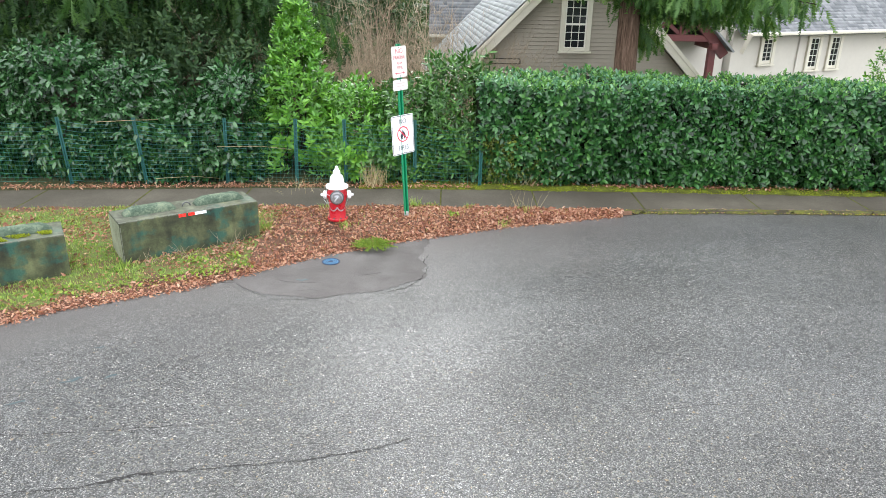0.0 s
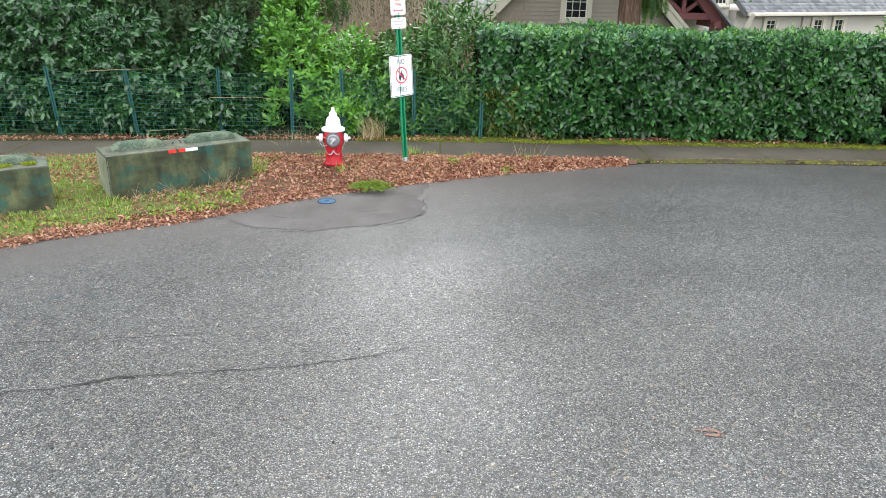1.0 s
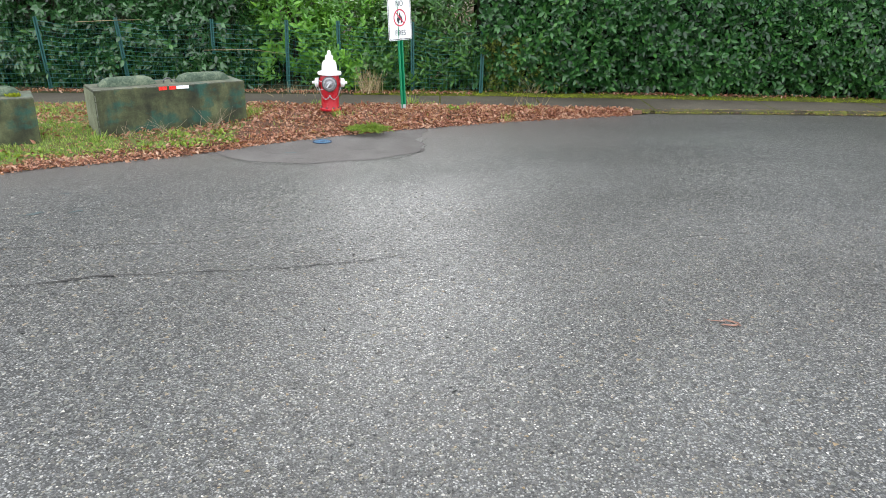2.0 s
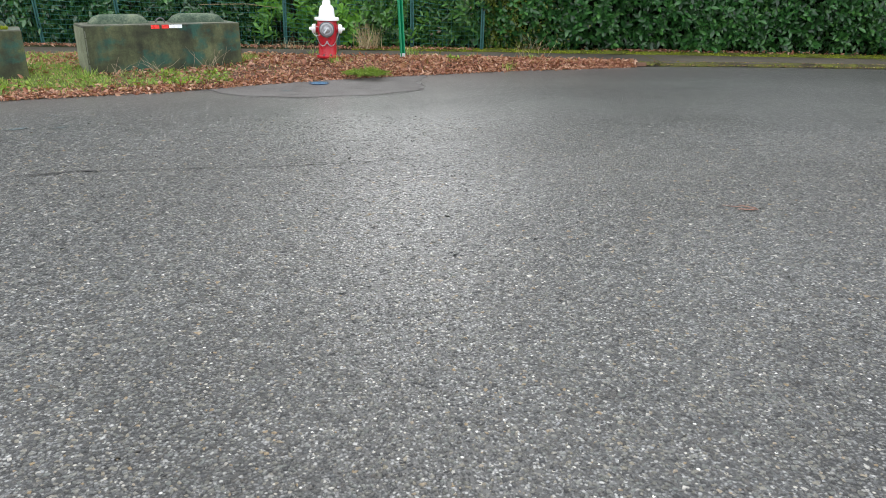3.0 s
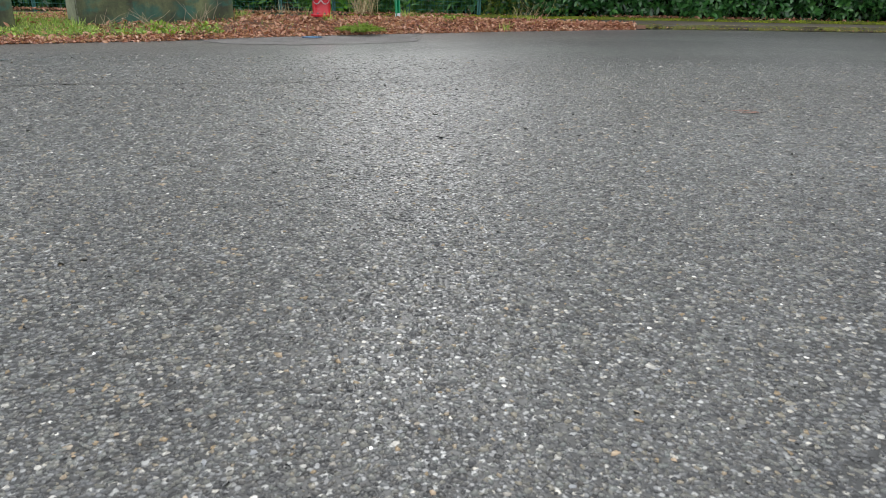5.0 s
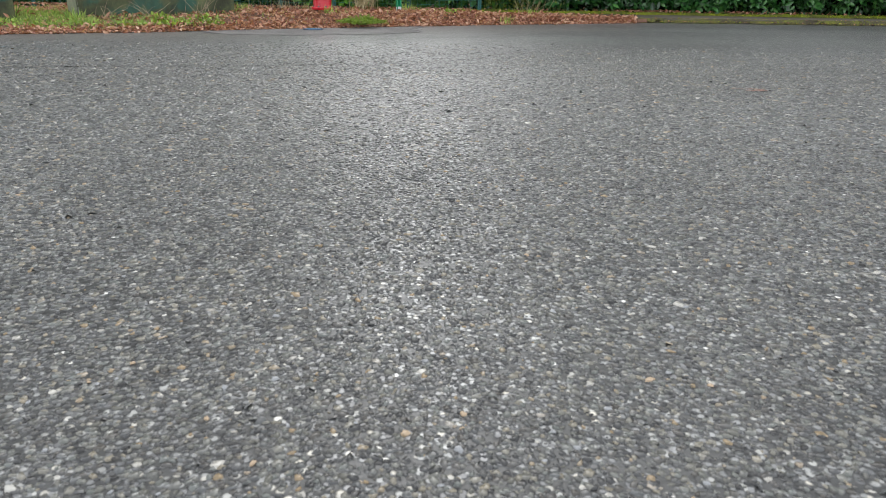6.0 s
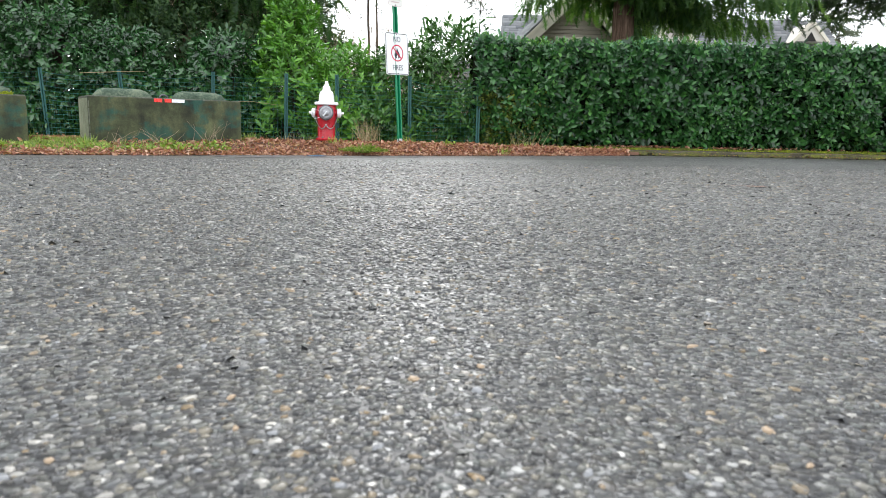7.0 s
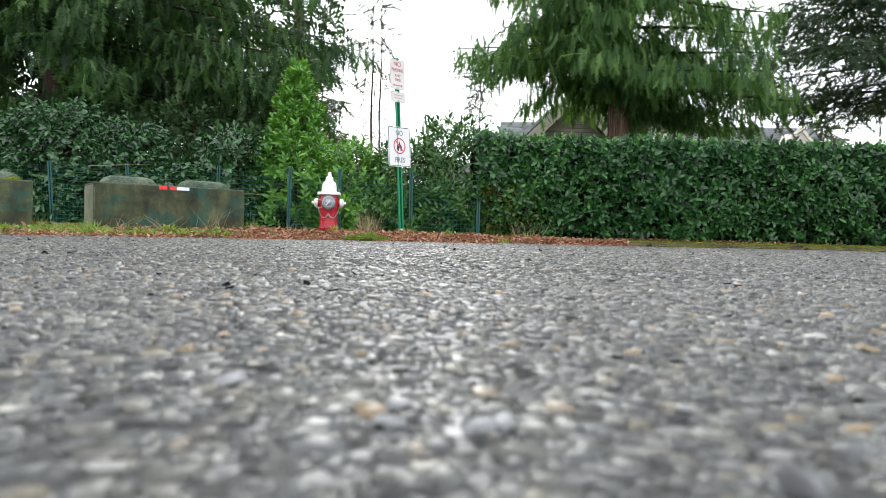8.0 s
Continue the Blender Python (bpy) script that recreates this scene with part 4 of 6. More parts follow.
# ---- valve lid in the patch ----
LX, LY, LZ = on_road(-1.57, 9.25)
lid = thing("valve_lid", (LX, LY, LZ + 0.006), "round blue painted water valve lid in the asphalt", "valve lid")
part("rim", lathe([(0.125, 0), (0.127, 0.006), (0.115, 0.008), (0.113, 0.004)], 32), BLUE, lid)
for r in (0.098, 0.072, 0.046):
    part("ring", lathe([(r + 0.008, 0.002), (r + 0.006, 0.008), (r - 0.006, 0.008), (r - 0.008, 0.002)], 28), LID_PALE, lid)
part("disc", lathe([(0.114, 0), (0.114, 0.004), (0.02, 0.0055)], 32), BLUE, lid)

# ---- wire fence ----
FENCE = [(-10.6, 12.45), (-8.35, 12.72), (-6.91, 12.87), (-5.56, 12.97), (-4.07, 13.06), (-2.79, 13.11), (-1.87, 13.15), (-0.58, 13.2), (0.64, 13.08)]
TILTS = [-3, -2, -3.5, -4.5, 1.5, 1.2, -0.5, -0.3, 0.5]
fence = thing("wire_fence", (0, 0, 0), "green plastic-coated welded wire fence sagging before the shrubs", "fence")
for (x, y), k in zip(FENCE, TILTS):
    bm = prism([(-0.024, 0.01), (-0.012, 0.01), (-0.009, -0.012), (0.009, -0.012), (0.012, 0.01), (0.024, 0.01), (0.024, 0.014), (0.007, 0.014), (0.005, -0.008), (-0.005, -0.008), (-0.007, 0.014), (-0.024, 0.014)], 1.24)
    bmesh.ops.rotate(bm, matrix=Euler((radians(90), 0, 0)).to_matrix(), verts=bm.verts)
    bmesh.ops.scale(bm, vec=(1.35, 1.35, 1), verts=bm.verts)
    p = part("post", bm, FENCE_POST, fence)
    p.matrix_basis = pose(x, y, 0.0, 0, k, random.uniform(-15, 15)) @ pose(0, 0, 0, 0, 0, 0)
rng = np.random.default_rng(5)
for i, ((x0, y0), (x1, y1)) in enumerate(zip(FENCE, FENCE[1:])):
    sag, top0, top1 = rng.uniform(0.03, 0.12), 1.2, 1.2
    sh0, sh1 = math.tan(radians(TILTS[i])), math.tan(radians(TILTS[i + 1]))
    n = 13
    paths = []
    for k, h in enumerate(np.linspace(0.06, 1.18, 15)):
        t = np.linspace(0, 1, n)
        hh = h - sag * 4 * t * (1 - t) * (h / 1.2) + rng.normal(0, 0.003, n)
        paths.append(np.stack([x0 + sh0 * hh + (x1 + sh1 * hh - x0 - sh0 * hh) * t, y0 + (y1 - y0) * t - 0.018 + 0.03 * np.sin(t * 6 + i) * (h / 1.2), hh], -1))
    grid = np.array(paths)
    m = int(math.dist((x0, y0), (x1, y1)) / 0.075)
    cols = []
    for q in np.linspace(0, 1, m + 1):
        a = q * (n - 1)
        j = min(int(a), n - 2)
        cols.append(grid[:, j] + (grid[:, j + 1] - grid[:, j]) * (a - j))
    part("wire_panel", tri_mesh("wire_panel", *join_arrays([strips(grid, 0.0046), strips(np.array(cols), 0.002)]), FENCE_GREEN), None, fence)
for pts in ([(-6.3, 12.86, 1.16), (-5.6, 12.9, 1.2), (-5.2, 12.93, 1.21)], [(-5.35, 12.9, 0.12), (-4.7, 12.97, 0.16), (-4.2, 13.0, 0.12)], [(-4.2, 13.0, 0.72), (-3.4, 13.02, 0.74), (-2.85, 13.06, 0.68)]):
    tagged(part("dry_cane", tube(pts, 0.006, 6, taper=0.003), STRAW, None), "dry pale cane caught in the wire fence", "cane", "canes in the fence")


# ---- plants ----
def hang(points, rng, down=0.5, out=None):
    """Leaf directions: outward, with a share of hanging and chance."""
    n = len(points)
    a = rng.normal(0, 0.8, (n, 3)) + (out if out is not None else 0)
    a[:, 2] -= down
    return a


def hedge(x0, x1, label):
    rng = np.random.default_rng(11)
    th = thing("laurel_hedge", (0, 0, 0), label, "hedge")
    top, back = 1.87, 15.4

    def front(x, z):
        return 13.33 - 0.22 * np.sin(np.clip(z / 1.9, 0, 1) * 2.6) + 0.06 * np.sin(x * 2.1 + z * 3) + 0.05 * np.sin(x * 5.3 - z * 4.1) + 0.055 * np.sin(x * 11 + 2 * np.sin(z * 5)) * np.sin(z * 10 + 2 * np.sin(x * 3))

    def crest(x, y):
        return top - 0.012 * x + 0.05 * np.sin(x * 1.7 + y) + 0.04 * np.sin(x * 4.3 + y * 2.2)

    n = 12500
    x, z = rng.uniform(x0, x1, n), rng.uniform(0.05, top, n)
    y = front(x, z) + rng.exponential(0.085, n)
    out = np.stack([np.zeros(n), -np.ones(n), np.zeros(n)], -1)
    f = frames(np.stack([x, y, z], -1), hang(x, rng, 0.45, out * 0.35), out + rng.normal(0, 0.5, (n, 3)) + np.array([0, 0, 0.8]), rng.uniform(0.65, 1.15, n))
    pairs = [scatter(leaf(0.13, 0.054), f)]
    for k in range(5):
        m = 430
        sh = shoot(7, 0.12, 0.13, 0.056, 1.0, rng)
        x, z = rng.uniform(x0, x1, m), rng.uniform(0.12, top - 0.03, m)
        f = frames(np.stack([x, front(x, z) + rng.uniform(-0.04, 0.05, m), z], -1), rng.normal(0, 0.35, (m, 3)) + [0, -1, 0.35], rng.normal(0, 1, (m, 3)), rng.uniform(0.7, 1.2, m))
        pairs.append(scatter(sh, f))
    n = 9500
    x, y = rng.uniform(x0, x1, n), rng.uniform(13.1, back, n)
    z = crest(x, y) + rng.normal(0, 0.035, n)
    up = np.tile([0, -0.15, 1.0], (n, 1))
    f = frames(np.stack([x, y, z], -1), rng.normal(0, 0.8, (n, 3)) + up * 0.6, up + rng.normal(0, 0.5, (n, 3)), rng.uniform(0.6, 1.15, n))
    n = 3600
    x2, drop = rng.uniform(x0, x1, n), np.abs(rng.normal(0, 0.2, n))
    z2 = crest(x2, 13.2) - drop
    out = np.tile([0, -1.0, 0], (n, 1))
    f2 = frames(np.stack([x2, front(x2, z2) - 0.02 + rng.exponential(0.06, n), z2], -1), hang(x2, rng, 0.0, out * 0.5), out + rng.normal(0, 0.5, (n, 3)) + np.array([0, 0, 1.0]), rng.uniform(0.6, 1.1, n))
    f = np.concatenate([f, f2])
    part("top_foliage", tri_mesh("top_foliage", *scatter(leaf(0.12, 0.052), f), HEDGE_TOP), None, th, "lighter young leaves on the clipped top, sky sheen in their colour")["kind"] = "stuff"
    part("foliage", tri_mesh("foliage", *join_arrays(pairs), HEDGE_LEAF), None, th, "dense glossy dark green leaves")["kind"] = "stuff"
    # yellowing smaller leaves low down at the hedge end
    n = 1900
    x, z = 0.65 + np.abs(rng.normal(0, 0.6, n)), rng.uniform(0.06, 1.05, n)
    f = frames(np.stack([x, front(x, z) - 0.07 + rng.exponential(0.04, n), z], -1), hang(x, rng, 0.2, np.tile([0, -0.4, 0], (n, 1))), rng.normal(0, 0.6, (n, 3)) + [0, -1, 0.6], rng.uniform(0.6, 1.2, n))
    part("yellowed_foliage", tri_mesh("yellowed_foliage", *scatter(leaf(0.075, 0.032), f), OLIVE_LEAF), None, th, "yellow-green smaller leaves")["kind"] = "stuff"
    pairs = []
    for k in range(4):
        n = 300
        sh = shoot(8, 0.12, 0.085, 0.038, 0.8, rng)
        x, y = rng.uniform(x0, x1, n), rng.uniform(13.1, back, n)
        f = frames(np.stack([x, y, crest(x, y) - 0.02], -1), rng.normal(0, 0.3, (n, 3)) + [0, -0.1, 1], rng.normal(0, 1, (n, 3)), rng.uniform(0.6, 1.25, n))
        pairs.append(scatter(sh, f))
    part("young_growth", tri_mesh("young_growth", *join_arrays(pairs), HEDGE_TIP), None, th, "paler upright shoots along the clipped top, sky sheen in their colour")["kind"] = "stuff"
    # closing sheet inside; its near-black colour stands for the hedge's inner shade
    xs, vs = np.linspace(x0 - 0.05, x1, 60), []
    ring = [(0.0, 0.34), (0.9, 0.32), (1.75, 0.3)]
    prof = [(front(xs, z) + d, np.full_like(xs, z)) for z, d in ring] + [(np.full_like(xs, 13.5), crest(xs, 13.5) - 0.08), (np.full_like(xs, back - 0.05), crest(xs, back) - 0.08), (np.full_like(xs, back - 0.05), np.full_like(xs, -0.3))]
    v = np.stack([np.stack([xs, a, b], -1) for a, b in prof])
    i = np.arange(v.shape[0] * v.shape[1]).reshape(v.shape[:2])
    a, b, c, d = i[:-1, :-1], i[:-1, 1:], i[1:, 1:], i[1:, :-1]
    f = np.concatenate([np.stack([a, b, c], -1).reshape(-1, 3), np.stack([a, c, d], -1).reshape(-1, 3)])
    part("core", tri_mesh("core", v, f, INNER), None, th, "near-black sheet standing for the hedge's inner shade")["kind"] = "stuff"
    base = tri_mesh("leaf", *leaf(0.145, 0.062), HEDGE_LEAF)
    n = 260
    x, z = rng.uniform(x0, 8.6, n), rng.uniform(0.12, top, n)
    y = front(x, z) - 0.015
    out = np.stack([np.zeros(n), -np.ones(n), np.zeros(n)], -1)
    for m in frames(np.stack([x, y, z], -1), hang(x, rng, 0.5, out * 0.35), out + rng.normal(0, 0.4, (n, 3)) + np.array([0, 0, 0.5]), rng.uniform(0.8, 1.2, n)):
        part("leaf", base, None, th).matrix_basis = Matrix(m.tolist())
    return th


def bush(name, at, radii, count, label, category, leafmat, seed, leaf_size=(0.1, 0.045), droop=0.35, shoot_len=0.28, per=9, shape=1.0, group="", lean=0.0, skirt=0.0):
    """A leafy shrub: an uneven shell of leafy twigs over bare stems. shape over 1 narrows it towards the top."""
    rng = np.random.default_rng(seed)
    th = thing(name, at, label, category, group)
    rx, ry, h = radii
    kinds = [shoot(per, shoot_len, *leaf_size, 0.9, rng, droop * 0.4) for _ in range(5)]
    more = int(count * skirt)
    u = np.concatenate([rng.uniform(0, 1, count) ** 0.85, rng.uniform(0, 0.35, more)])
    ang = np.concatenate([rng.uniform(0, 2 * math.pi, count), rng.uniform(-math.pi, 0, more)])
    count += more
    lump = 1 + 0.16 * np.sin(ang * 3 + seed) + 0.13 * np.sin(ang * 5 + u * 9 + seed * 2) + 0.1 * np.sin(u * 17 + ang * 2)
    if shape > 1:
        r = (1 - u) ** (1 / shape) * 0.95 + 0.05
    else:
        r = np.sqrt(np.clip(1 - u ** 2.4, 0, 1)) * 0.9 + 0.1
    r = r * lump * np.sqrt(rng.uniform(0.45, 1.0, count))
    pos = np.stack([rx * r * np.cos(ang) + lean * u, ry * r * np.sin(ang), h * u * (1 + 0.05 * np.sin(ang * 4 + seed)) + 0.05], -1)
    out = np.stack([np.cos(ang), np.sin(ang), 0.35 + 1.1 * u], -1)
    axis = out + rng.normal(0, 0.45, (count, 3))
    axis[:, 2] -= droop
    m = frames(pos, axis, rng.normal(0, 0.4, (count, 3)) + [0, 0, 1], rng.uniform(0.7, 1.25, count) * (1 - 0.45 * u * (shape > 1)))
    pick = rng.integers(0, 5, count)
    pairs = [scatter(kinds[k], m[pick == k]) for k in range(5) if (pick == k).any()]
    part("leaves", tri_mesh("leaves", *join_arrays(pairs), leafmat), None, th)["kind"] = "stuff"
    k = 26
    t = np.linspace(0, 1, 6)[None, :, None]
    sel = rng.choice(count, k, replace=False)
    p0 = np.stack([rng.normal(0, rx * 0.18, k), rng.normal(0, ry * 0.18, k), np.full(k, -0.05)], -1)[:, None]
    p1 = pos[sel][:, None]
    bend = rng.normal(0, 0.08, (k, 6, 3)) * np.sin(t * math.pi)
    part("woody_base", tri_mesh("woody_base", *strips(p0 + (p1 - p0) * t + bend, rng.uniform(0.008, 0.018, k)), BRANCH), None, th, "bare brown stems")["kind"] = "stuff"
    return th


def spray(rng, pinnae=12, width=0.17, sag=0.2):
    """A slender drooping conifer spray of length 1 along y: leaflets on both sides of a curved spine, one piece."""
    ys = np.linspace(0, 0.94, pinnae + 1)
    v = [(0, y, -sag * y * y) for y in ys]
    f = []
    for s in (-1, 1):
        for k in range(pinnae):
            y = ys[k]
            l = width * (0.55 + 0.55 * math.sin(math.pi * min(1, y * 1.05 + 0.12))) * rng.uniform(0.4, 1.25)
            v.append((s * l, y + l * rng.uniform(0.6, 1.2), -sag * y * y - 0.1 * rng.uniform(0.2, 1.6)))
            f.append((k, len(v) - 1, k + 1) if s > 0 else (k, k + 1, len(v) - 1))
    return np.array(v), np.array(f)


def conifer(name, at, label, leafmat, seed, height, trunk_r, limbs, reach, z0, spray_len=0.6, per=70, droop=0.9, lean=(0, 0), tip_up=0.15, twigs=True, limb_droop=0.35, sector=None, hang_share=0.75, group="", top_pow=0.8, pinnae=12, skew=0.0, spread=1.0, inner=0, flat=1.0, bark=None, lop=0.0, low=0, rear=0.0):
    """A conifer with a tapered trunk, drooping limbs and hanging flat sprays."""
    rng = np.random.default_rng(seed)
    th = thing(name, at, label, "tree", group)
    zs = np.linspace(-0.4, height, 14)
    pts = [(lean[0] * z / height + 0.03 * math.sin(z * 1.3), lean[1] * z / height, z) for z in zs]
    bm = bmesh.new()
    rings = []
    for (x, y, z) in pts:
        r = trunk_r * (1 - 0.93 * max(z, 0) / height) * (1 + 0.35 * math.exp(-max(z, 0) * 2.2))
        rings.append([bm.verts.new((x + r * (1 + 0.07 * math.sin(5 * a + z)) * math.cos(a), y + r * (1 + 0.07 * math.sin(4 * a)) * math.sin(a), z)) for a in np.linspace(0, 2 * math.pi, 15)[:-1]])
    for a, b in zip(rings, rings[1:]):
        for j in range(14):
            bm.faces.new((a[j], a[(j + 1) % 14], b[(j + 1) % 14], b[j])).smooth = True
    part("trunk", bm, bark or BARK, th, "" if bark else "fibrous reddish brown bark")
    kinds = [spray(rng, pinnae) for _ in range(6)]
    t = np.linspace(0, 1, 9)
    limb_paths, mats = [], []
    for i in range(limbs + inner + low):
        u = ((i + rng.uniform(0, 1)) / limbs) ** spread if i < limbs else rng.uniform(0, 0.12)
        z = z0 + (height - z0) * u - (0.42 if i >= limbs else 0.0)
        az = i * 2.399 + rng.uniform(-0.5, 0.5)
        if sector:
            az = rng.uniform(*sector)
        r = reach * (1 + lop * math.cos(az)) * (1 - u) ** top_pow * rng.uniform(0.75, 1.08) + 0.3
        if i >= limbs:
            r = rng.uniform(0.6, 2.1)
        if i >= limbs + inner:
            # low shaded boughs reaching towards the road
            z, r, az, u = rng.uniform(3.3, 4.2), rng.uniform(1.6, 3.6), rng.uniform(-2.9, -0.3), 1.0
        d = np.array([math.cos(az), math.sin(az) * flat, 0])
        drop = -limb_droop * r * (t ** 1.3) + tip_up * r * t ** 3
        base = np.array([lean[0] * z / height, lean[1] * z / height, z - (skew * math.cos(az) + rear * max(0.0, math.sin(az)) * min(1.0, max(0.0, 0.3 + 1.4 * math.cos(az)))) * max(0, 1 - 3 * u)])
        path = base + d * r * t[:, None] + np.stack([0.15 * np.sin(t * 5 + i), 0.15 * np.cos(t * 4 + i), drop], -1)
        limb_paths.append(path)
        high = z + at[2] > 8.0
        n = max(8, int(per * r / reach * (0.13 if high else 1.0)))
        s = rng.uniform(0.06, 1.0, n) ** 0.75 * 8
        j = np.minimum(s.astype(int), 7)
        p = path[j] + (path[j + 1] - path[j]) * (s - j)[:, None]
        side = np.cross(d, [0, 0, 1])
        sgn = rng.choice([-1, 1], n)[:, None]
        hangs = rng.uniform(0, 1, n)[:, None] < hang_share
        axis = side * sgn * rng.uniform(0.0, 0.8, (n, 1)) + d * rng.uniform(-0.2, 0.8, (n, 1)) + np.where(hangs, [0, 0, -droop], [0, 0, -0.1]) + rng.normal(0, 0.45, (n, 3)) * np.where(hangs, 1.0, 0.35)
        p = p + side * sgn * rng.uniform(0, 0.6, (n, 1)) * (r / reach) + rng.normal(0, 0.12, (n, 3))
        face = np.where(hangs, rng.normal(0, 1.0, (n, 3)), np.array([0, 0, 1.0]) + rng.normal(0, 0.3, (n, 3)))
        mats.append(frames(p, axis, face, spray_len * (1.9 if high else 1.0) * rng.uniform(0.55, 1.25, n)))
    mats = np.concatenate(mats)
    pick = rng.integers(0, 6, len(mats))
    part("crown", tri_mesh("crown", *join_arrays([scatter(kinds[k], mats[pick == k]) for k in range(6)]), leafmat), None, th)["kind"] = "stuff"
    if inner:
        for path in limb_paths:
            part("limb", tri_mesh("limb", *strips(path[None], 0.05), BRANCH), None, th)
    else:
        part("branchwork", tri_mesh("branchwork", *strips(np.array(limb_paths), min(0.05, trunk_r * 0.13)), BRANCH), None, th)["kind"] = "stuff"
    return th


def bare_shrub(at, spread, height, count, label, seed, radius=0.006, group="bare shrubs"):
    rng = np.random.default_rng(seed)
    th = thing("bare_shrub", at, label, "shrub", group)
    t = np.linspace(0, 1, 7)[None, :, None]
    p0 = np.stack([rng.normal(0, spread * 0.45, count), rng.normal(0, spread * 0.25, count), np.zeros(count)], -1)[:, None]
    d = np.stack([rng.normal(0, spread * 0.75, count), rng.normal(0, spread * 0.5, count), height * rng.uniform(0.45, 1.05, count)], -1)[:, None]
    bow = rng.normal(0, 0.3, (count, 1, 3)) * np.array([1, 1, 0.1]) * t * t
    main = p0 + d * t + bow + rng.normal(0, 0.02, (count, 7, 3))
    m = count * 9
    k = rng.integers(0, count, m)
    s = rng.integers(2, 6, m)
    q0 = main[k, s][:, None]
    e = np.stack([rng.normal(0, 0.32, m), rng.normal(0, 0.3, m), rng.uniform(0.0, 0.6, m)], -1)[:, None]
    t2 = np.linspace(0, 1, 4)[None, :, None]
    side = q0 + e * t2 + rng.normal(0, 0.02, (m, 4, 3)) * t2
    part("twig_mass", tri_mesh("twig_mass", *join_arrays([strips(main, radius * 1.4), strips(side, radius * 0.8)]), TWIG), None, th)["kind"] = "stuff"
    return th


# near-black: the shade between the hedge leaves as a colour
INNER = simple("hedge_inside_shade", (0.012, 0.016, 0.008), 0.95, 0, 0.4, 6, 0.3, 0.1)
# young leaves and shoots, with the top's sky sheen put into their colours
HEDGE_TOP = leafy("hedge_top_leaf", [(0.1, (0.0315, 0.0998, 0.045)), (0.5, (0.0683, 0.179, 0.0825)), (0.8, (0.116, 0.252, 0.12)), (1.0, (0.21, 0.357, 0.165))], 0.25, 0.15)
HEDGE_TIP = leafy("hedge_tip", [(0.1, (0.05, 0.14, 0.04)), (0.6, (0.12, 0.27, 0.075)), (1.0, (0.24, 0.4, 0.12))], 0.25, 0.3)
hedge(0.6, 13.5, "clipped dark green laurel hedge behind the sidewalk")
G1 = "shrubs behind the wire fence"
for i, (x, y, rx, ry, h, n) in enumerate([(-12.2, 14.0, 1.7, 1.1, 2.25, 520), (-9.6, 14.0, 1.5, 1.0, 2.25, 640), (-7.5, 14.0, 1.25, 0.95, 2.25, 640), (-6.05, 14.0, 0.85, 0.85, 1.95, 420), (-4.95, 13.95, 0.8, 0.75, 1.3, 330), (-4.1, 14.0, 0.66, 0.75, 1.8, 330)]):
    bush("evergreen_shrub", (x, y, 0.0), (rx, ry, h), n, "loose dark evergreen shrub with drooping glossy leaves behind the fence", "shrub", SHRUB_LEAF, 20 + i, (0.135, 0.056), 0.85, 0.28, 9, group=G1, skirt=0.55)
bush("laurel_bush", (-2.9, 14.25, 0.0), (1.0, 0.85, 3.15), 800, "tall bright green cone-shaped laurel behind the fence", "shrub", LAUREL_LEAF, 31, (0.165, 0.062), -0.3, 0.26, 10, 1.15)
bush("laurel_bush", (-1.75, 14.0, 0.0), (0.8, 0.65, 1.5), 330, "bright green leafy laurel bush behind the fence", "shrub", LAUREL_LEAF, 32, (0.13, 0.05), -0.2, 0.28, 9, skirt=0.5)
bush("laurel_bush", (-0.75, 14.05, 0.0), (0.85, 0.7, 1.55), 380, "mid-green laurel bush behind the fence", "shrub", LAUREL_DARK, 33, (0.13, 0.05), 0.2, 0.28, 9, skirt=0.5)
bush("laurel_bush", (0.2, 14.1, 0.0), (0.8, 0.75, 2.0), 420, "upright mid-green laurel beside the hedge end", "shrub", LAUREL_DARK, 34, (0.15, 0.045), -0.2, 0.36, 9, skirt=0.4)
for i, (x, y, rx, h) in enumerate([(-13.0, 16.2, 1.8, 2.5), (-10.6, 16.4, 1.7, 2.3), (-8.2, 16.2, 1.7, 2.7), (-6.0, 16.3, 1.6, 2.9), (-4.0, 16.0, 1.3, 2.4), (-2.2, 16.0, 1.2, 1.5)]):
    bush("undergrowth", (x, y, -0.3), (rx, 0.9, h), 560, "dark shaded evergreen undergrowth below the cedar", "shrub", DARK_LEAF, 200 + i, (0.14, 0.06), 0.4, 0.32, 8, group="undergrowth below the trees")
bush("garden_shrub", (12.2, 20.0, -1.4), (0.8, 0.8, 3.5), 260, "round yellow-green shrub in the garden by the house", "shrub", LAUREL_LEAF, 36, (0.12, 0.05), 0.2, 0.28, 9)
conifer("cedar_tree", (4.2, 17.5, -0.9), "big cedar with drooping green sprays and a reddish trunk", CEDAR_LEAF, 3, 14.0, 0.32, 96, 3.8, 5.0, 0.44, 190, 2.4, limb_droop=0.18, tip_up=0.04, hang_share=0.94, top_pow=0.42, skew=0.4, lop=0.06, pinnae=13, spread=1.5, inner=34, flat=0.75, rear=0.95)
conifer("cedar_tree", (-9.6, 17.6, -0.6), "huge dark cedar with long drooping branches", DARK_CEDAR, 4, 20.0, 0.5, 125, 6.9, 5.5, 0.54, 270, 2.2, (1.6, 0), limb_droop=0.17, tip_up=0.0, hang_share=0.9, top_pow=0.5, spread=1.6, inner=3, low=11, skew=1.5, flat=0.42, pinnae=13, bark=SHADED_BARK)
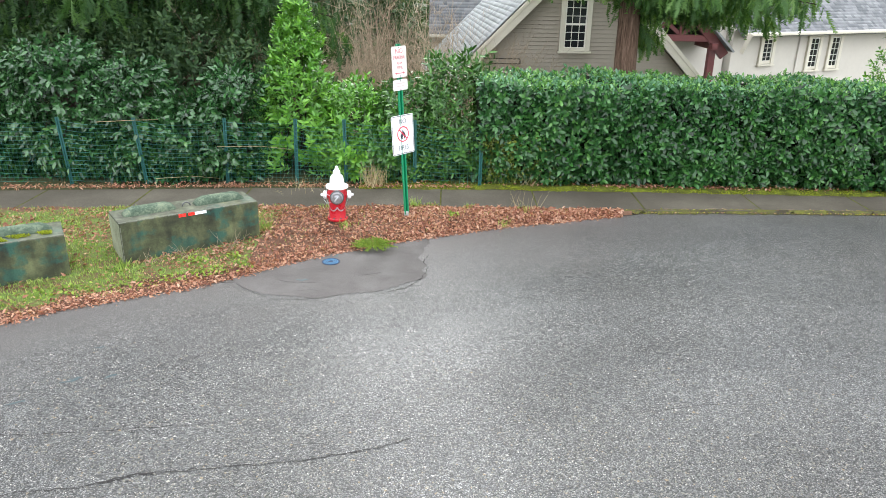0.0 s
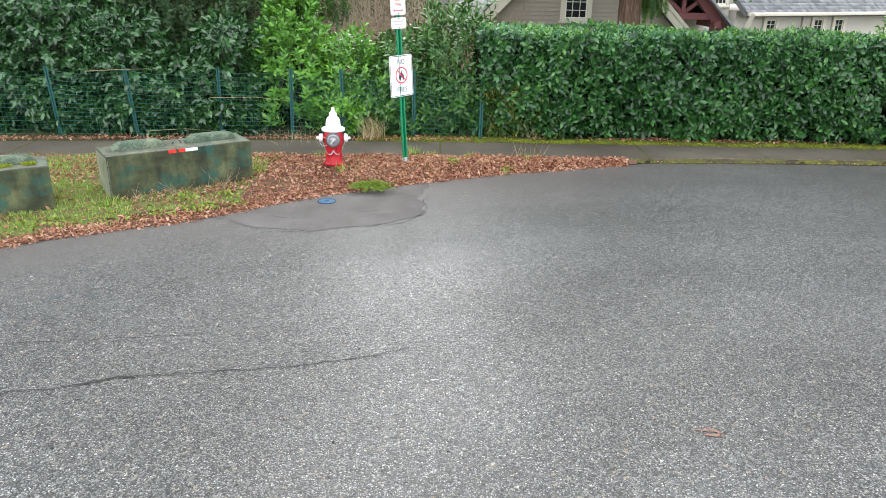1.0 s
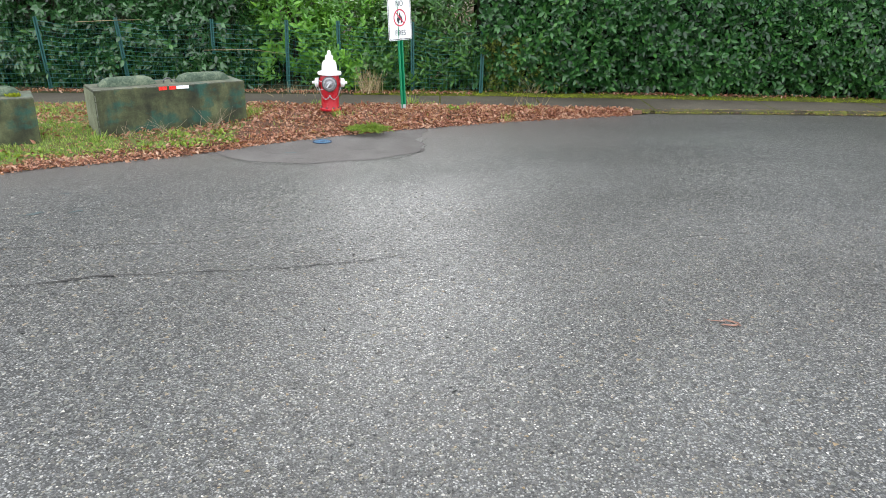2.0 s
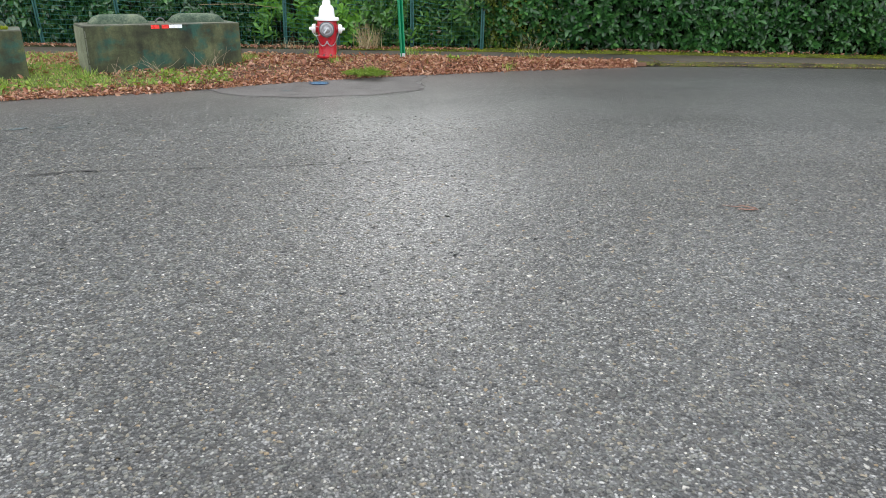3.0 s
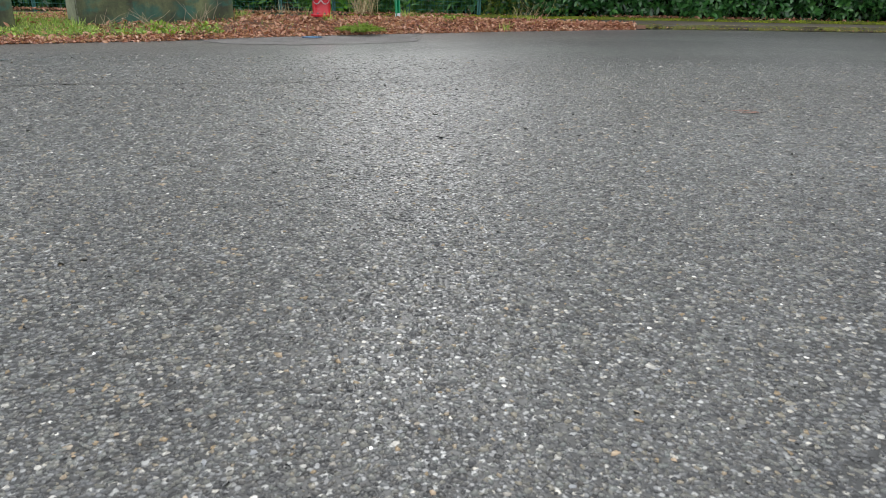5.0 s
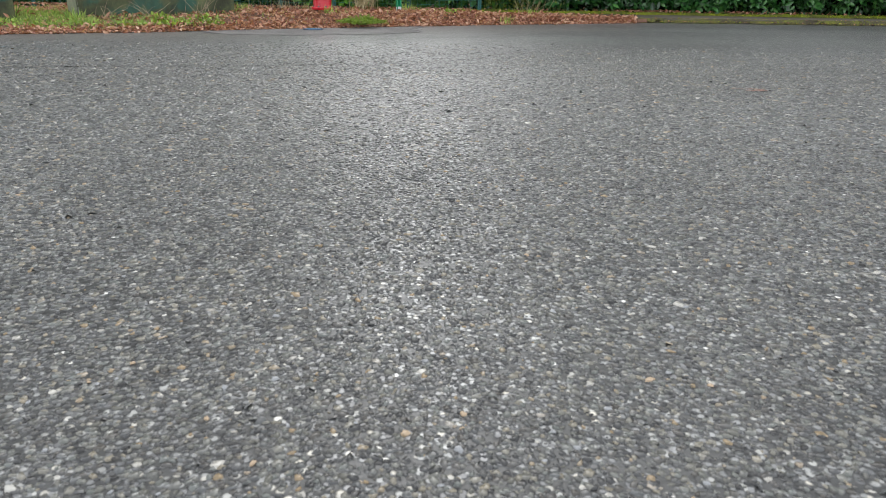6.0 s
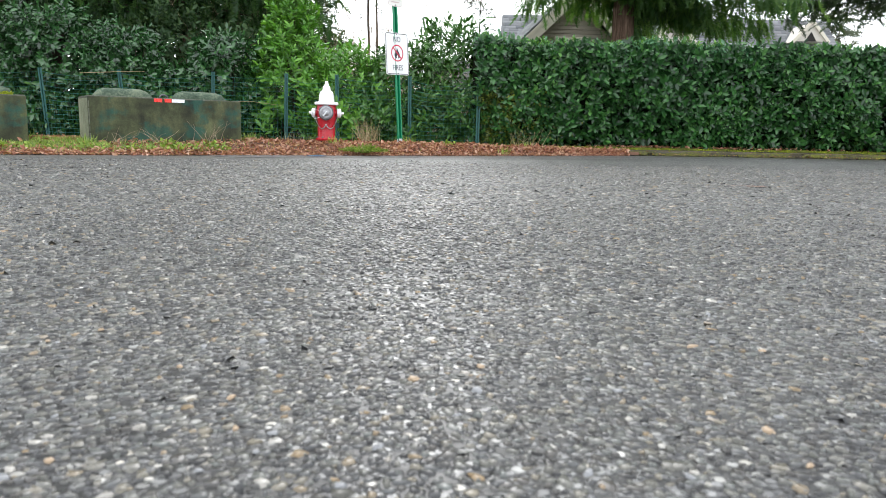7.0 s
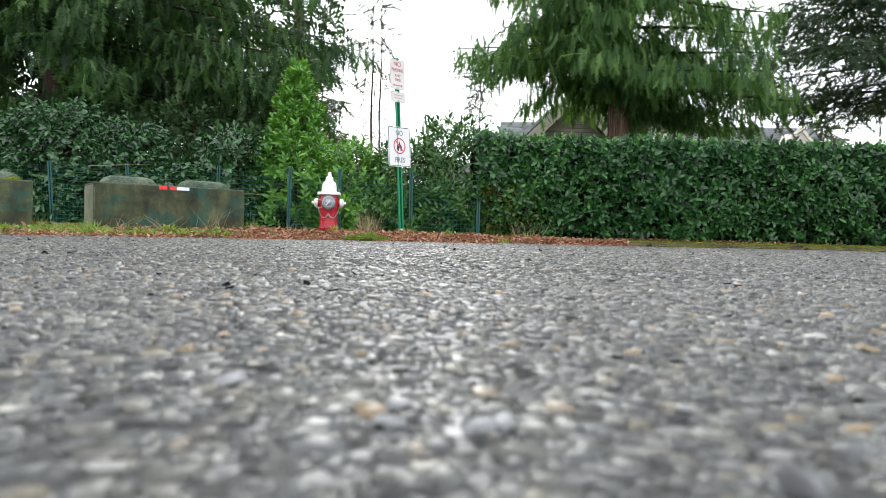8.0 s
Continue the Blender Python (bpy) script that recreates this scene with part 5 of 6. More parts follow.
conifer("pine_tree", (13.6, 19.5, -1.2), "dark conifer with layered flat branches", PINE_LEAF, 5, 19.0, 0.32, 110, 4.9, 5.4, 0.55, 230, 0.4, limb_droop=0.06, hang_share=0.2, tip_up=0.0, top_pow=0.4, spread=1.35)
conifer("fir_tree", (-6.0, 29.0, -1.6), "tall dark fir behind the shrubs", DARK_LEAF, 6, 19.0, 0.3, 90, 2.7, 1.5, 0.7, 85, 0.8, group="far firs", pinnae=8)
for i, (x, y, h, r) in enumerate([(-20, 27, 17, 4.5), (-13.6, 24.5, 16, 4.8), (-15.4, 22.0, 15, 4.2), (-9.2, 26.5, 14, 4.0), (-12, 30, 18, 4.2), (-24, 33, 18, 5.0)]):
    conifer("fir_tree", (x, y, -1.6), "dark fir in the wood behind", DARK_LEAF, 40 + i, h, 0.3, 46, r, 1.0, 1.4, 44, 0.8, group="far firs", pinnae=7)
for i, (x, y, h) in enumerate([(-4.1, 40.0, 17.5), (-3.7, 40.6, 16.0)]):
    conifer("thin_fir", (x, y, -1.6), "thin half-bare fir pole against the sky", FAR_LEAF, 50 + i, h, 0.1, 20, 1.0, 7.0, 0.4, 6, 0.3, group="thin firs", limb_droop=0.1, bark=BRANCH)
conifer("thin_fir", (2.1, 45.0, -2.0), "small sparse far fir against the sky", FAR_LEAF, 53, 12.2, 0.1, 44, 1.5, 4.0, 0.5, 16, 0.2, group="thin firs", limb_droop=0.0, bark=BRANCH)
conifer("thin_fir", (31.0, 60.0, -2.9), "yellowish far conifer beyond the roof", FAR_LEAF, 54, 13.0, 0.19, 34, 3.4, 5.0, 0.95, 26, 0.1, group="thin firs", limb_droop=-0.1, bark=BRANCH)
for i, x in enumerate([-22, -17.5, -13.5, -10, -6.5, -3.2, -0.2, 3.0]):
    conifer("fir_tree", (x, 58 + 3 * math.sin(x), -2.9), "dark fir in the far wood", DARK_LEAF, 90 + i, 6.9, 0.2, 30, 2.9, 0.3, 1.3, 26, 0.5, group="far wood", pinnae=6, bark=BRANCH)
for i, (x, y, h) in enumerate([(-6.2, 36, 6.6), (-3.6, 38, 6.0), (-2.6, 37, 5.8), (0.6, 43, 6.6), (2.8, 43, 6.4)]):
    conifer("fir_tree", (x, y, -2.0), "young dark fir behind the leafless thicket", DARK_LEAF, 70 + i, h, 0.14, 34, 1.9, 0.4, 0.8, 40, 0.6, group="young firs", pinnae=7, bark=BRANCH)
bare_shrub((-1.3, 18.2, -0.9), 1.5, 4.1, 300, "leafless brown twiggy shrub behind the laurels", 61, 0.0035)
bare_shrub((-4.4, 17.6, -0.6), 1.2, 4.2, 220, "leafless brown twiggy shrub behind the laurels", 62, 0.0035)
bare_shrub((-3.0, 20.5, -1.2), 1.4, 3.9, 200, "leafless brown twiggy shrub in the thicket", 65, 0.005)
bare_shrub((-0.9, 21.5, -1.3), 1.5, 4.0, 200, "leafless brown twiggy shrub in the thicket", 66, 0.005)
bare_shrub((0.9, 21.0, -1.3), 1.3, 3.4, 180, "leafless brown twiggy shrub in the thicket", 67, 0.005)
bare_shrub((-2.6, 23.0, -1.4), 1.6, 6.4, 60, "tall leafless twiggy saplings", 63, 0.01)
bare_shrub((0.6, 26.0, -1.6), 1.8, 4.8, 60, "tall leafless twiggy saplings", 64, 0.01)


# ---- houses ----
def shingles(length, slope_len, m, material, parent, exposure=0.2, tab=0.32, seed=1, name="shingles"):
    """Rows of tabs lying on a slope: x along the eave, y up the slope."""
    rng = np.random.default_rng(seed)
    v0 = np.array([(0, 0, 0.007), (1, 0, 0.007), (1, 1, 0.0), (0, 1, 0.0), (0, 0, -0.004), (1, 0, -0.004)])
    f0 = np.array([(0, 1, 2), (0, 2, 3), (4, 5, 1), (4, 1, 0)])
    mats = []
    for r in range(int(slope_len / exposure)):
        x = -rng.uniform(0, tab)
        while x < length:
            w = tab * rng.uniform(0.55, 1.3)
            a, b = max(0, x), min(length, x + w - 0.008)
            if b > a + 0.02:
                mm = np.eye(4)
                mm[0, 0], mm[1, 1], mm[0, 3], mm[1, 3], mm[2, 3] = b - a, exposure + 0.03, a, r * exposure, 0.012 * rng.uniform(0.8, 1.3)
                mats.append(mm)
            x += w
    ob = part(name, tri_mesh(name, *scatter((v0, f0), mats), material), None, parent)
    ob["kind"] = "stuff"
    ob.matrix_basis = m
    return ob


def window(parent, at, w, h, cols, rows, sashes=1, casing=0.1, turn=0.0, name="window"):
    """A framed window with real glazing bars; x and z across, front towards -y."""
    win = new(name)
    win.parent = parent
    win.matrix_basis = pose(*at, 0, 0, turn)
    for s in (-1, 1):
        part("casing", box((casing, 0.075, h + 2 * casing), (s * (w / 2 + casing / 2), -0.035, 0), bev=0.006), TRIM, win)
    part("head", box((w + 2 * casing + 0.06, 0.085, casing), (0, -0.042, h / 2 + casing / 2), bev=0.006), TRIM, win)
    part("sill", box((w + 2 * casing + 0.08, 0.1, 0.06), (0, -0.05, -h / 2 - casing + 0.03), bev=0.006), TRIM, win)
    part("apron", box((w + 2 * casing, 0.045, casing - 0.05), (0, -0.022, -h / 2 - 0.025), bev=0.004), TRIM, win)
    part("pane", box((w, 0.012, h), (0, -0.012, 0)), GLASS, win, "dark reflecting glass")
    bm = bmesh.new()
    for s in (-1, 1):
        box((0.035, 0.03, h), (s * (w / 2 - 0.017), -0.025, 0), bm=bm)
        box((w, 0.03, 0.035), (0, -0.026, s * (h / 2 - 0.017)), bm=bm)
    if sashes == 2:
        box((w, 0.045, 0.055), (0, -0.03, 0), bm=bm)
    part("sash", bm, SASH, win)
    for i in range(1, cols):
        part("glazing_bar", box((0.016, 0.018, h - 0.07), (-w / 2 + w * i / cols, -0.024, 0)), SASH, win)
    for j in range(1, rows):
        if not (sashes == 2 and j * 2 == rows):
            part("glazing_bar", box((w - 0.07, 0.016, 0.016), (0, -0.0245, -h / 2 + h * j / rows)), SASH, win)
    return win


# taupe gable house: origin under the ridge on the gable wall, y into the house
gh = thing("gable_house", (4.057, 23.22, -0.337, 0, 0, 3.5), "taupe lap-sided gable house with cream trim and grey shingle roof", "house", size=1.09)
AP, EV, HALF, DEEP = 4.62, 0.55, 4.07, 8.0
bm = prism([(-3.75, -1.5), (3.75, -1.5), (3.75, 0.62), (0, 4.37), (-3.75, 0.62)], DEEP - 0.3, pose(0, 0.02, 0))
part("wall", bm, SIDING_GAP, gh)
z, k = -0.6, 0
while z < 4.2:
    half = min(3.72, max(0.05, 4.33 - (z + 0.112)))
    half0 = min(3.72, 4.33 - z)
    if half0 > 0.12:
        bm = bmesh.new()
        a = [bm.verts.new(p) for p in ((-half0, -0.034, z), (half0, -0.034, z), (half, -0.02, z + 0.109), (-half, -0.012, z + 0.109))]
        b = [bm.verts.new(p) for p in ((-half0, 0.02, z), (half0, 0.02, z), (half, 0.02, z + 0.109), (-half, 0.02, z + 0.109))]
        bm.faces.new(a)
        for i in range(4):
            bm.faces.new((a[(i + 1) % 4], a[i], b[i], b[(i + 1) % 4]))
        part("siding_board", bm, SIDING, gh)
    z += 0.114
for s in (-1, 1):
    L = 5.9
    roof = part("roof", box((0.12, DEEP + 0.5, L), (s * (L / 2) * math.cos(radians(45)), DEEP / 2 - 0.05, AP - (L / 2) * math.sin(radians(45)) - 0.02), (0, -s * 45 if s < 0 else -45, 0)), ROOF_PALE, gh, "grey shingled roof slope")
    roof.matrix_basis = Matrix.Identity(4)
    part("bargeboard", box((0.26, 0.05, L), (s * (L / 2) * math.cos(radians(45)) , -0.32, AP - (L / 2) * math.sin(radians(45)) - 0.13), (0, -45 * s, 0), 0.008), TRIM, gh, "cream bargeboard")
    part("rake_moulding", box((0.1, 0.07, L), (s * (L / 2) * math.cos(radians(45)), -0.33, AP - (L / 2) * math.sin(radians(45)) + 0.01), (0, -45 * s, 0), 0.008), TRIM, gh, "cream rake moulding")
    part("soffit", box((0.03, 0.32, L), (s * (L / 2) * math.cos(radians(45)), -0.16, AP - (L / 2) * math.sin(radians(45)) - 0.12), (0, -45 * s, 0)), TRIM, gh)
    part("gutter", box((0.1, DEEP + 0.3, 0.1), (s * 4.22, DEEP / 2, 0.38), bev=0.02), TRIM, gh)
shingles(DEEP + 0.5, 5.85, pose(-4.17, -0.3, 0.48) @ Matrix(((0, 0.7071, -0.7071, 0), (-1, 0, 0, 0), (0, 0.7071, 0.7071, 0), (0, 0, 0, 1))) @ pose(-DEEP - 0.5, 0, 0.06), ROOF_PALE, gh, seed=3, exposure=0.16)
w = window(gh, (-0.13, -0.03, 2.5), 0.62, 1.32, 3, 6, 2, 0.13)
# dark backing draws the shadow outline of the loose strip
slot = part("strip_shade", box((1.32, 0.03, 0.16), (-2.3, -0.05, 1.47), (0, 0.6, 0)), SHADE, gh, "near-black backing for the shade round a loose siding strip")
part("loose_board", box((1.28, 0.02, 0.105), (-2.33, -0.07, 1.47), (0, 0.6, 0), 0.003), SIDING, gh, "loose siding strip")

# porch gable with maroon timber
pg = thing("timber_porch", (9.84, 31.68, -1.2), "maroon timber porch gable with king post and brackets", "porch", size=1.32)


def beam(parent, a, b, w=0.16, d=0.16, name="beam", material=MAROON):
    a, b = Vector(a), Vector(b)
    bm = box((w, d, (b - a).length), bev=0.012)
    q = (b - a).to_track_quat("Z", "Y").to_matrix().to_4x4()
    bmesh.ops.transform(bm, matrix=Matrix.Translation((a + b) / 2) @ q, verts=bm.verts)
    return part(name, bm, material, parent)


beam(pg, (-1.55, 0, 1.55), (0.0, 0, 3.1), 0.16, 0.3, "rafter")
beam(pg, (1.45, 0, 1.45), (0.0, 0, 3.1), 0.16, 0.3, "rafter")
beam(pg, (-1.1, 0.05, 1.98), (1.1, 0.05, 1.98), 0.22, 0.2, "tie_beam")
beam(pg, (0, 0.05, 2.05), (0, 0.05, 3.0), 0.12, 0.14, "king_post")
beam(pg, (0.05, 0.06, 2.1), (0.55, 0.06, 2.5), 0.1, 0.12, "strut")
beam(pg, (-0.05, 0.06, 2.1), (-0.55, 0.06, 2.5), 0.1, 0.12, "strut")
beam(pg, (1.05, 0.05, -1.5), (1.05, 0.05, 1.85), 0.22, 0.22, "post")
beam(pg, (-1.3, 0.05, -1.5), (-1.3, 0.05, 1.85), 0.22, 0.22, "post")
beam(pg, (1.05, -0.25, 1.75), (1.05, 1.5, 1.75), 0.2, 0.2, "bracket")
# panel closing the porch gable, its shade put into the colour
part("back_panel", prism([(-1.2, 1.9), (1.2, 1.9), (0, 3.1)], 0.05, pose(0, 1.2, 0)), SHADE, pg, "near-black panel for the shade in the porch gable")
for s in (-1, 1):
    part("roof", box((0.06, 2.2, 2.3), (s * 0.82, 0.75, 2.42), (0, -45 * s, 0)), ROOF, pg, "grey shingled porch roof")

# pale stucco house: a wing with an eave, and a taller part beside it
sh = thing("stucco_house", (13.5, 34.32, -1.09, 0, 0, 28), "pale stucco house with grey shingle roof and slim casement windows", "house", size=1.32)
part("wall", box((11.0, 5.0, 3.6), (5.6, 3.0, 0.2), bev=0.01), STUCCO, sh)
part("taller_wall", prism([(-4.65, -1.5), (-0.05, -1.5), (-0.05, 2.75), (-2.35, 4.95), (-4.65, 2.75)], 4.0, pose(0, 0.7, 0)), STUCCO, sh)
for s in (-1, 1):
    part("gable_trim", box((0.2, 0.08, 3.5), (-2.35 + s * 1.25, 0.62, 3.9), (0, -46 * s, 0), 0.01), TRIM, sh, "cream bargeboard")
    part("gable_roof", box((0.1, 4.4, 3.6), (-2.35 + s * 1.28, 2.8, 3.98), (0, -46 * s, 0)), ROOF, sh, "grey shingled gable roof")
part("roof", prism([(-0.35, 1.92), (3.3, 4.9), (3.3, 4.75), (-0.3, 1.8)], 11.4, Matrix(((0, 1, 0, 0.0), (1, 0, 0, 0.3), (0, 0, 1, 0), (0, 0, 0, 1)))), ROOF, sh, "grey shingled roof")
SL = math.degrees(math.atan2(2.98, 3.65))
shingles(11.4, 4.7, pose(0.0, -0.06, 1.93, SL, 0, 0), ROOF, sh, 0.17, 0.22, 7)
part("gutter", box((11.4, 0.12, 0.12), (5.7, -0.12, 1.9), bev=0.03), TRIM, sh, "white gutter")
part("bargeboard", box((0.05, 0.16, 0.75), (-0.03, -0.2, 1.62), (25, 0, 0), 0.01), TRIM, sh)
part("downpipe", tube([(3.6, 0.46, 1.85), (3.6, 0.46, -1.5)], 0.03, 8), STUCCO, sh)
for x, zc, hh in ((1.9, 1.28, 0.8), (4.5, 1.12, 1.1), (5.72, 1.12, 1.1)):
    window(sh, (x, 0.49, zc), 0.48, hh, 2, 5, 1, 0.16)
window(sh, (-0.75, 0.69, 2.95), 0.9, 1.5, 5, 8, 1, 0.1, name="lattice_window")

# far roofs behind
fr = thing("back_house", (4.04, 49.47, -0.03), "far house showing a grey shingle roof above the hedge", "house", size=1.5)
part("wall", box((14.6, 5.0, 5.0), (7.7, 3.0, 0.3)), STUCCO, fr)
part("roof", prism([(-0.4, 2.9), (2.6, 5.75), (5.6, 2.9)], 15.3, Matrix(((0, 1, 0, 0.0), (1, 0, 0, 0), (0, 0, 1, 0), (0, 0, 0, 1)))), ROOF, fr, "grey shingled roof")
shingles(15.3, 4.1, pose(0, -0.4, 2.92, 43.5, 0, 0), ROOF, fr, 0.2, 0.35, 8)
dg = part("dormer", prism([(-0.7, 4.5), (0.7, 4.5), (0, 5.3)], 2.4, pose(13.6, 0.3, 0)), STUCCO, fr, "small pale dormer gable")
for s in (-1, 1):
    part("bargeboard", box((0.14, 0.08, 1.25), (13.6 + s * 0.4, 0.25, 4.92), (0, -41 * s, 0), 0.01), TRIM, dg)
part("vent", prism([(-0.25, 4.5), (0.25, 4.5), (0, 4.9)], 0.05, pose(13.6, 0.26, 0)), SHADE, dg)
lr = thing("garage_wing", (-0.895, 36.0, -0.75), "lower wing with grey shingle roof and white gutter", "house", size=1.2)
part("wall", box((5.0, 3.0, 3.2), (2.6, 1.9, 0.0)), STUCCO, lr)
part("roof", prism([(-0.1, 1.5), (2.4, 3.9), (2.4, 3.75), (0.0, 1.4)], 5.2, Matrix(((0, 1, 0, 0.0), (1, 0, 0, 0), (0, 0, 1, 0), (0, 0, 0, 1)))), ROOF, lr, "grey shingled roof")
shingles(5.2, 3.4, pose(0, -0.1, 1.52, 43.8, 0, 0), ROOF, lr, 0.17, 0.3, 9)
part("gutter", box((5.2, 0.12, 0.12), (2.6, -0.14, 1.44), bev=0.03), TRIM, lr, "white gutter")

# ---- verge litter, grass and weeds ----
rng = np.random.default_rng(77)


def verge_points(n, x0, x1, keep):
    x = rng.uniform(x0, x1, n * 3)
    u = rng.uniform(0, 1, n * 3)
    y = road_edge(x) + 0.0 + (walk_front(x) - road_edge(x)) * u
    ok = keep(x, y, u)
    return x[ok][:n], y[ok][:n], u[ok][:n]


def drift(x, y, s=1.0):
    return np.sin(x * 1.7 * s + 0.6) * np.cos(y * 2.1 * s - x * 0.8) + 0.6 * np.sin(x * 4.1 * s + y * 3.7 * s)


def grassy(x, y, u):
    left = np.clip((-2.6 - x) / 0.9, 0, 1)
    return (rng.uniform(0, 1, len(x)) < (left * (0.25 + 0.75 * np.clip((y - road_edge(x) - 0.25) / 0.25, 0, 1)) * (0.25 + 0.75 * (drift(x, y) > -0.25)) + 0.015)) & (y - road_edge(x) > 0.1)


# turf under the grass by the blocks
xs = np.linspace(-14, -2.7, 90)
tagged(new("turf", sheet("turf", xs, [(lambda k: lambda x: road_edge(x) + 0.32 + 0.1 * np.sin(x * 3.1) + (walk_front(x) - 0.02 - road_edge(x) - 0.42) * k)(k) for k in np.linspace(0, 1, 16)], lambda x, y: verge_height(x, y) + 0.006, TURF)), "rough winter grass turf on the verge", "grass", kind="structure")
x, y, u = verge_points(33000, -10, 2.0, grassy)
n = len(x)
blade = (np.array([(-0.5, 0, 0), (0.5, 0, 0), (0.3, 0.6, 0.04), (-0.3, 0.6, 0.04), (0, 1, 0.16)]), np.array([(0, 1, 2), (0, 2, 3), (3, 2, 4)]))
size = np.stack([rng.uniform(0.006, 0.012, n), rng.uniform(0.022, 0.07, n), rng.uniform(0.04, 0.1, n)], -1)
tagged(new("grass", tri_mesh("grass", *scatter(blade, frames(np.stack([x, y, verge_height(x, y)], -1), rng.normal(0, 0.45, (n, 3)) + [0, 0, 1], rng.normal(0, 1, (n, 3)), size)), GRASS)), "short rough grass growing on the verge", "grass", kind="stuff")


def littery(x, y, u):
    right = np.clip((x + 3.6) / 1.2, 0.0, 1)
    near = np.clip(1 - (y - road_edge(x)) / 0.45, 0, 1)
    return rng.uniform(0, 1, len(x)) < np.maximum(right * 0.9, near * 0.9) + 0.3 + 0.35 * (drift(x, y) < -0.1)


dead = leaf(1.0, 0.5, 0.42, 0.55)
x, y, u = verge_points(23000, -9, 3.0, littery)
y = y - np.abs(rng.normal(0, 0.055, len(y)))
n = len(x)
m = frames(np.stack([x, y, np.where(y < road_edge(x), road_height(x, y) + 0.004, verge_height(x, y)) + rng.uniform(0.003, 0.03, n)], -1), rng.normal(0, 1, (n, 3)) * [1, 1, 0.5], rng.normal(0, 0.7, (n, 3)) + [0, 0, 1], 0.018 + 0.056 * rng.uniform(0, 1, n) ** 1.6)
tagged(new("leaf_litter", tri_mesh("leaf_litter", *scatter(dead, m), DEAD)), "fallen red-brown leaves lying on the verge", "leaf litter", kind="stuff")
# leaves caught in clumps on top of the grass
cx, cu = rng.uniform(-8.5, -2.6, 46), rng.uniform(0.15, 0.95, 46)
k = rng.integers(0, 46, 1500)
x = cx[k] + rng.normal(0, 0.14, 1500)
y = road_edge(cx[k]) + (walk_front(cx[k]) - road_edge(cx[k])) * cu[k] + rng.normal(0, 0.08, 1500)
m = frames(np.stack([x, y, verge_height(x, y) + rng.uniform(0.02, 0.06, 1500)], -1), rng.normal(0, 1, (1500, 3)) * [1, 1, 0.4], rng.normal(0, 0.6, (1500, 3)) + [0, 0, 1], rng.uniform(0.025, 0.075, 1500))
tagged(new("leaf_litter", tri_mesh("leaf_litter", *scatter(dead, m), DEAD)), "fallen brown leaves lying in clumps on the grass", "leaf litter", kind="stuff")
# crumbled leaves and grit along the road edge
n = 16000
x = rng.uniform(-10, 3.0, n)
y = road_edge(x) + np.where(rng.uniform(0, 1, n) < 0.75, np.abs(rng.normal(0, 0.2, n)) - 0.02, -np.abs(rng.normal(0, 0.06, n)))
y = np.minimum(y, walk_front(x) - 0.02)
crumb = (np.array([(-0.5, 0, 0), (0.4, -0.1, 0.12), (0.5, 0.9, 0), (-0.3, 1, 0.15)]), np.array([(0, 1, 2), (0, 2, 3)]))
m = frames(np.stack([x, y, np.where(y < road_edge(x), road_height(x, y) + 0.004, verge_height(x, y)) + rng.uniform(0.002, 0.014, n)], -1), rng.normal(0, 1, (n, 3)) * [1, 1, 0.3], rng.normal(0, 0.4, (n, 3)) + [0, 0, 1], rng.uniform(0.008, 0.03, n))
tagged(new("leaf_litter", tri_mesh("leaf_litter", *scatter(crumb, m), DEAD)), "crumbled brown leaves along the road edge", "leaf litter", kind="stuff")
# litter along the fence foot
n = 3000
x = rng.uniform(-12, 0.5, n)
y = walk_back(x) + rng.uniform(-0.04, 0.4, n) * rng.uniform(0, 1, n)
m = frames(np.stack([x, y, 0.055 + rng.uniform(0, 0.03, n)], -1), rng.normal(0, 1, (n, 3)) * [1, 1, 0.3], rng.normal(0, 0.45, (n, 3)) + [0, 0, 1], rng.uniform(0.015, 0.055, n))
tagged(new("leaf_litter", tri_mesh("leaf_litter", *scatter(dead, m), DEAD)), "fallen brown leaves lying along the fence foot", "leaf litter", kind="stuff")
# moss bank along the back of the sidewalk
xs = np.linspace(-1.6, 13, 200)
tagged(new("moss_bank", sheet("moss_bank", xs, [lambda x: walk_back(x) - 0.06 - 0.03 * np.sin(x * 4) * np.sin(x * 1.3) - 0.02 * np.sin(x * 13), lambda x: walk_back(x) + 0.02, lambda x: walk_back(x) + 0.12, lambda x: walk_back(x) + 0.18, lambda x: walk_back(x) + 0.5],
                               lambda x, y: 0.026 + 0.006 * np.sin(x * 9) + 0.04 * np.sin(np.clip((y - walk_back(x) + 0.03) / 0.25, 0, 1) * 2.6) + 0.003 * np.sin(x * 31 + y * 23), MOSS)), "bright yellow-green moss along the sidewalk edge", "moss", kind="structure")


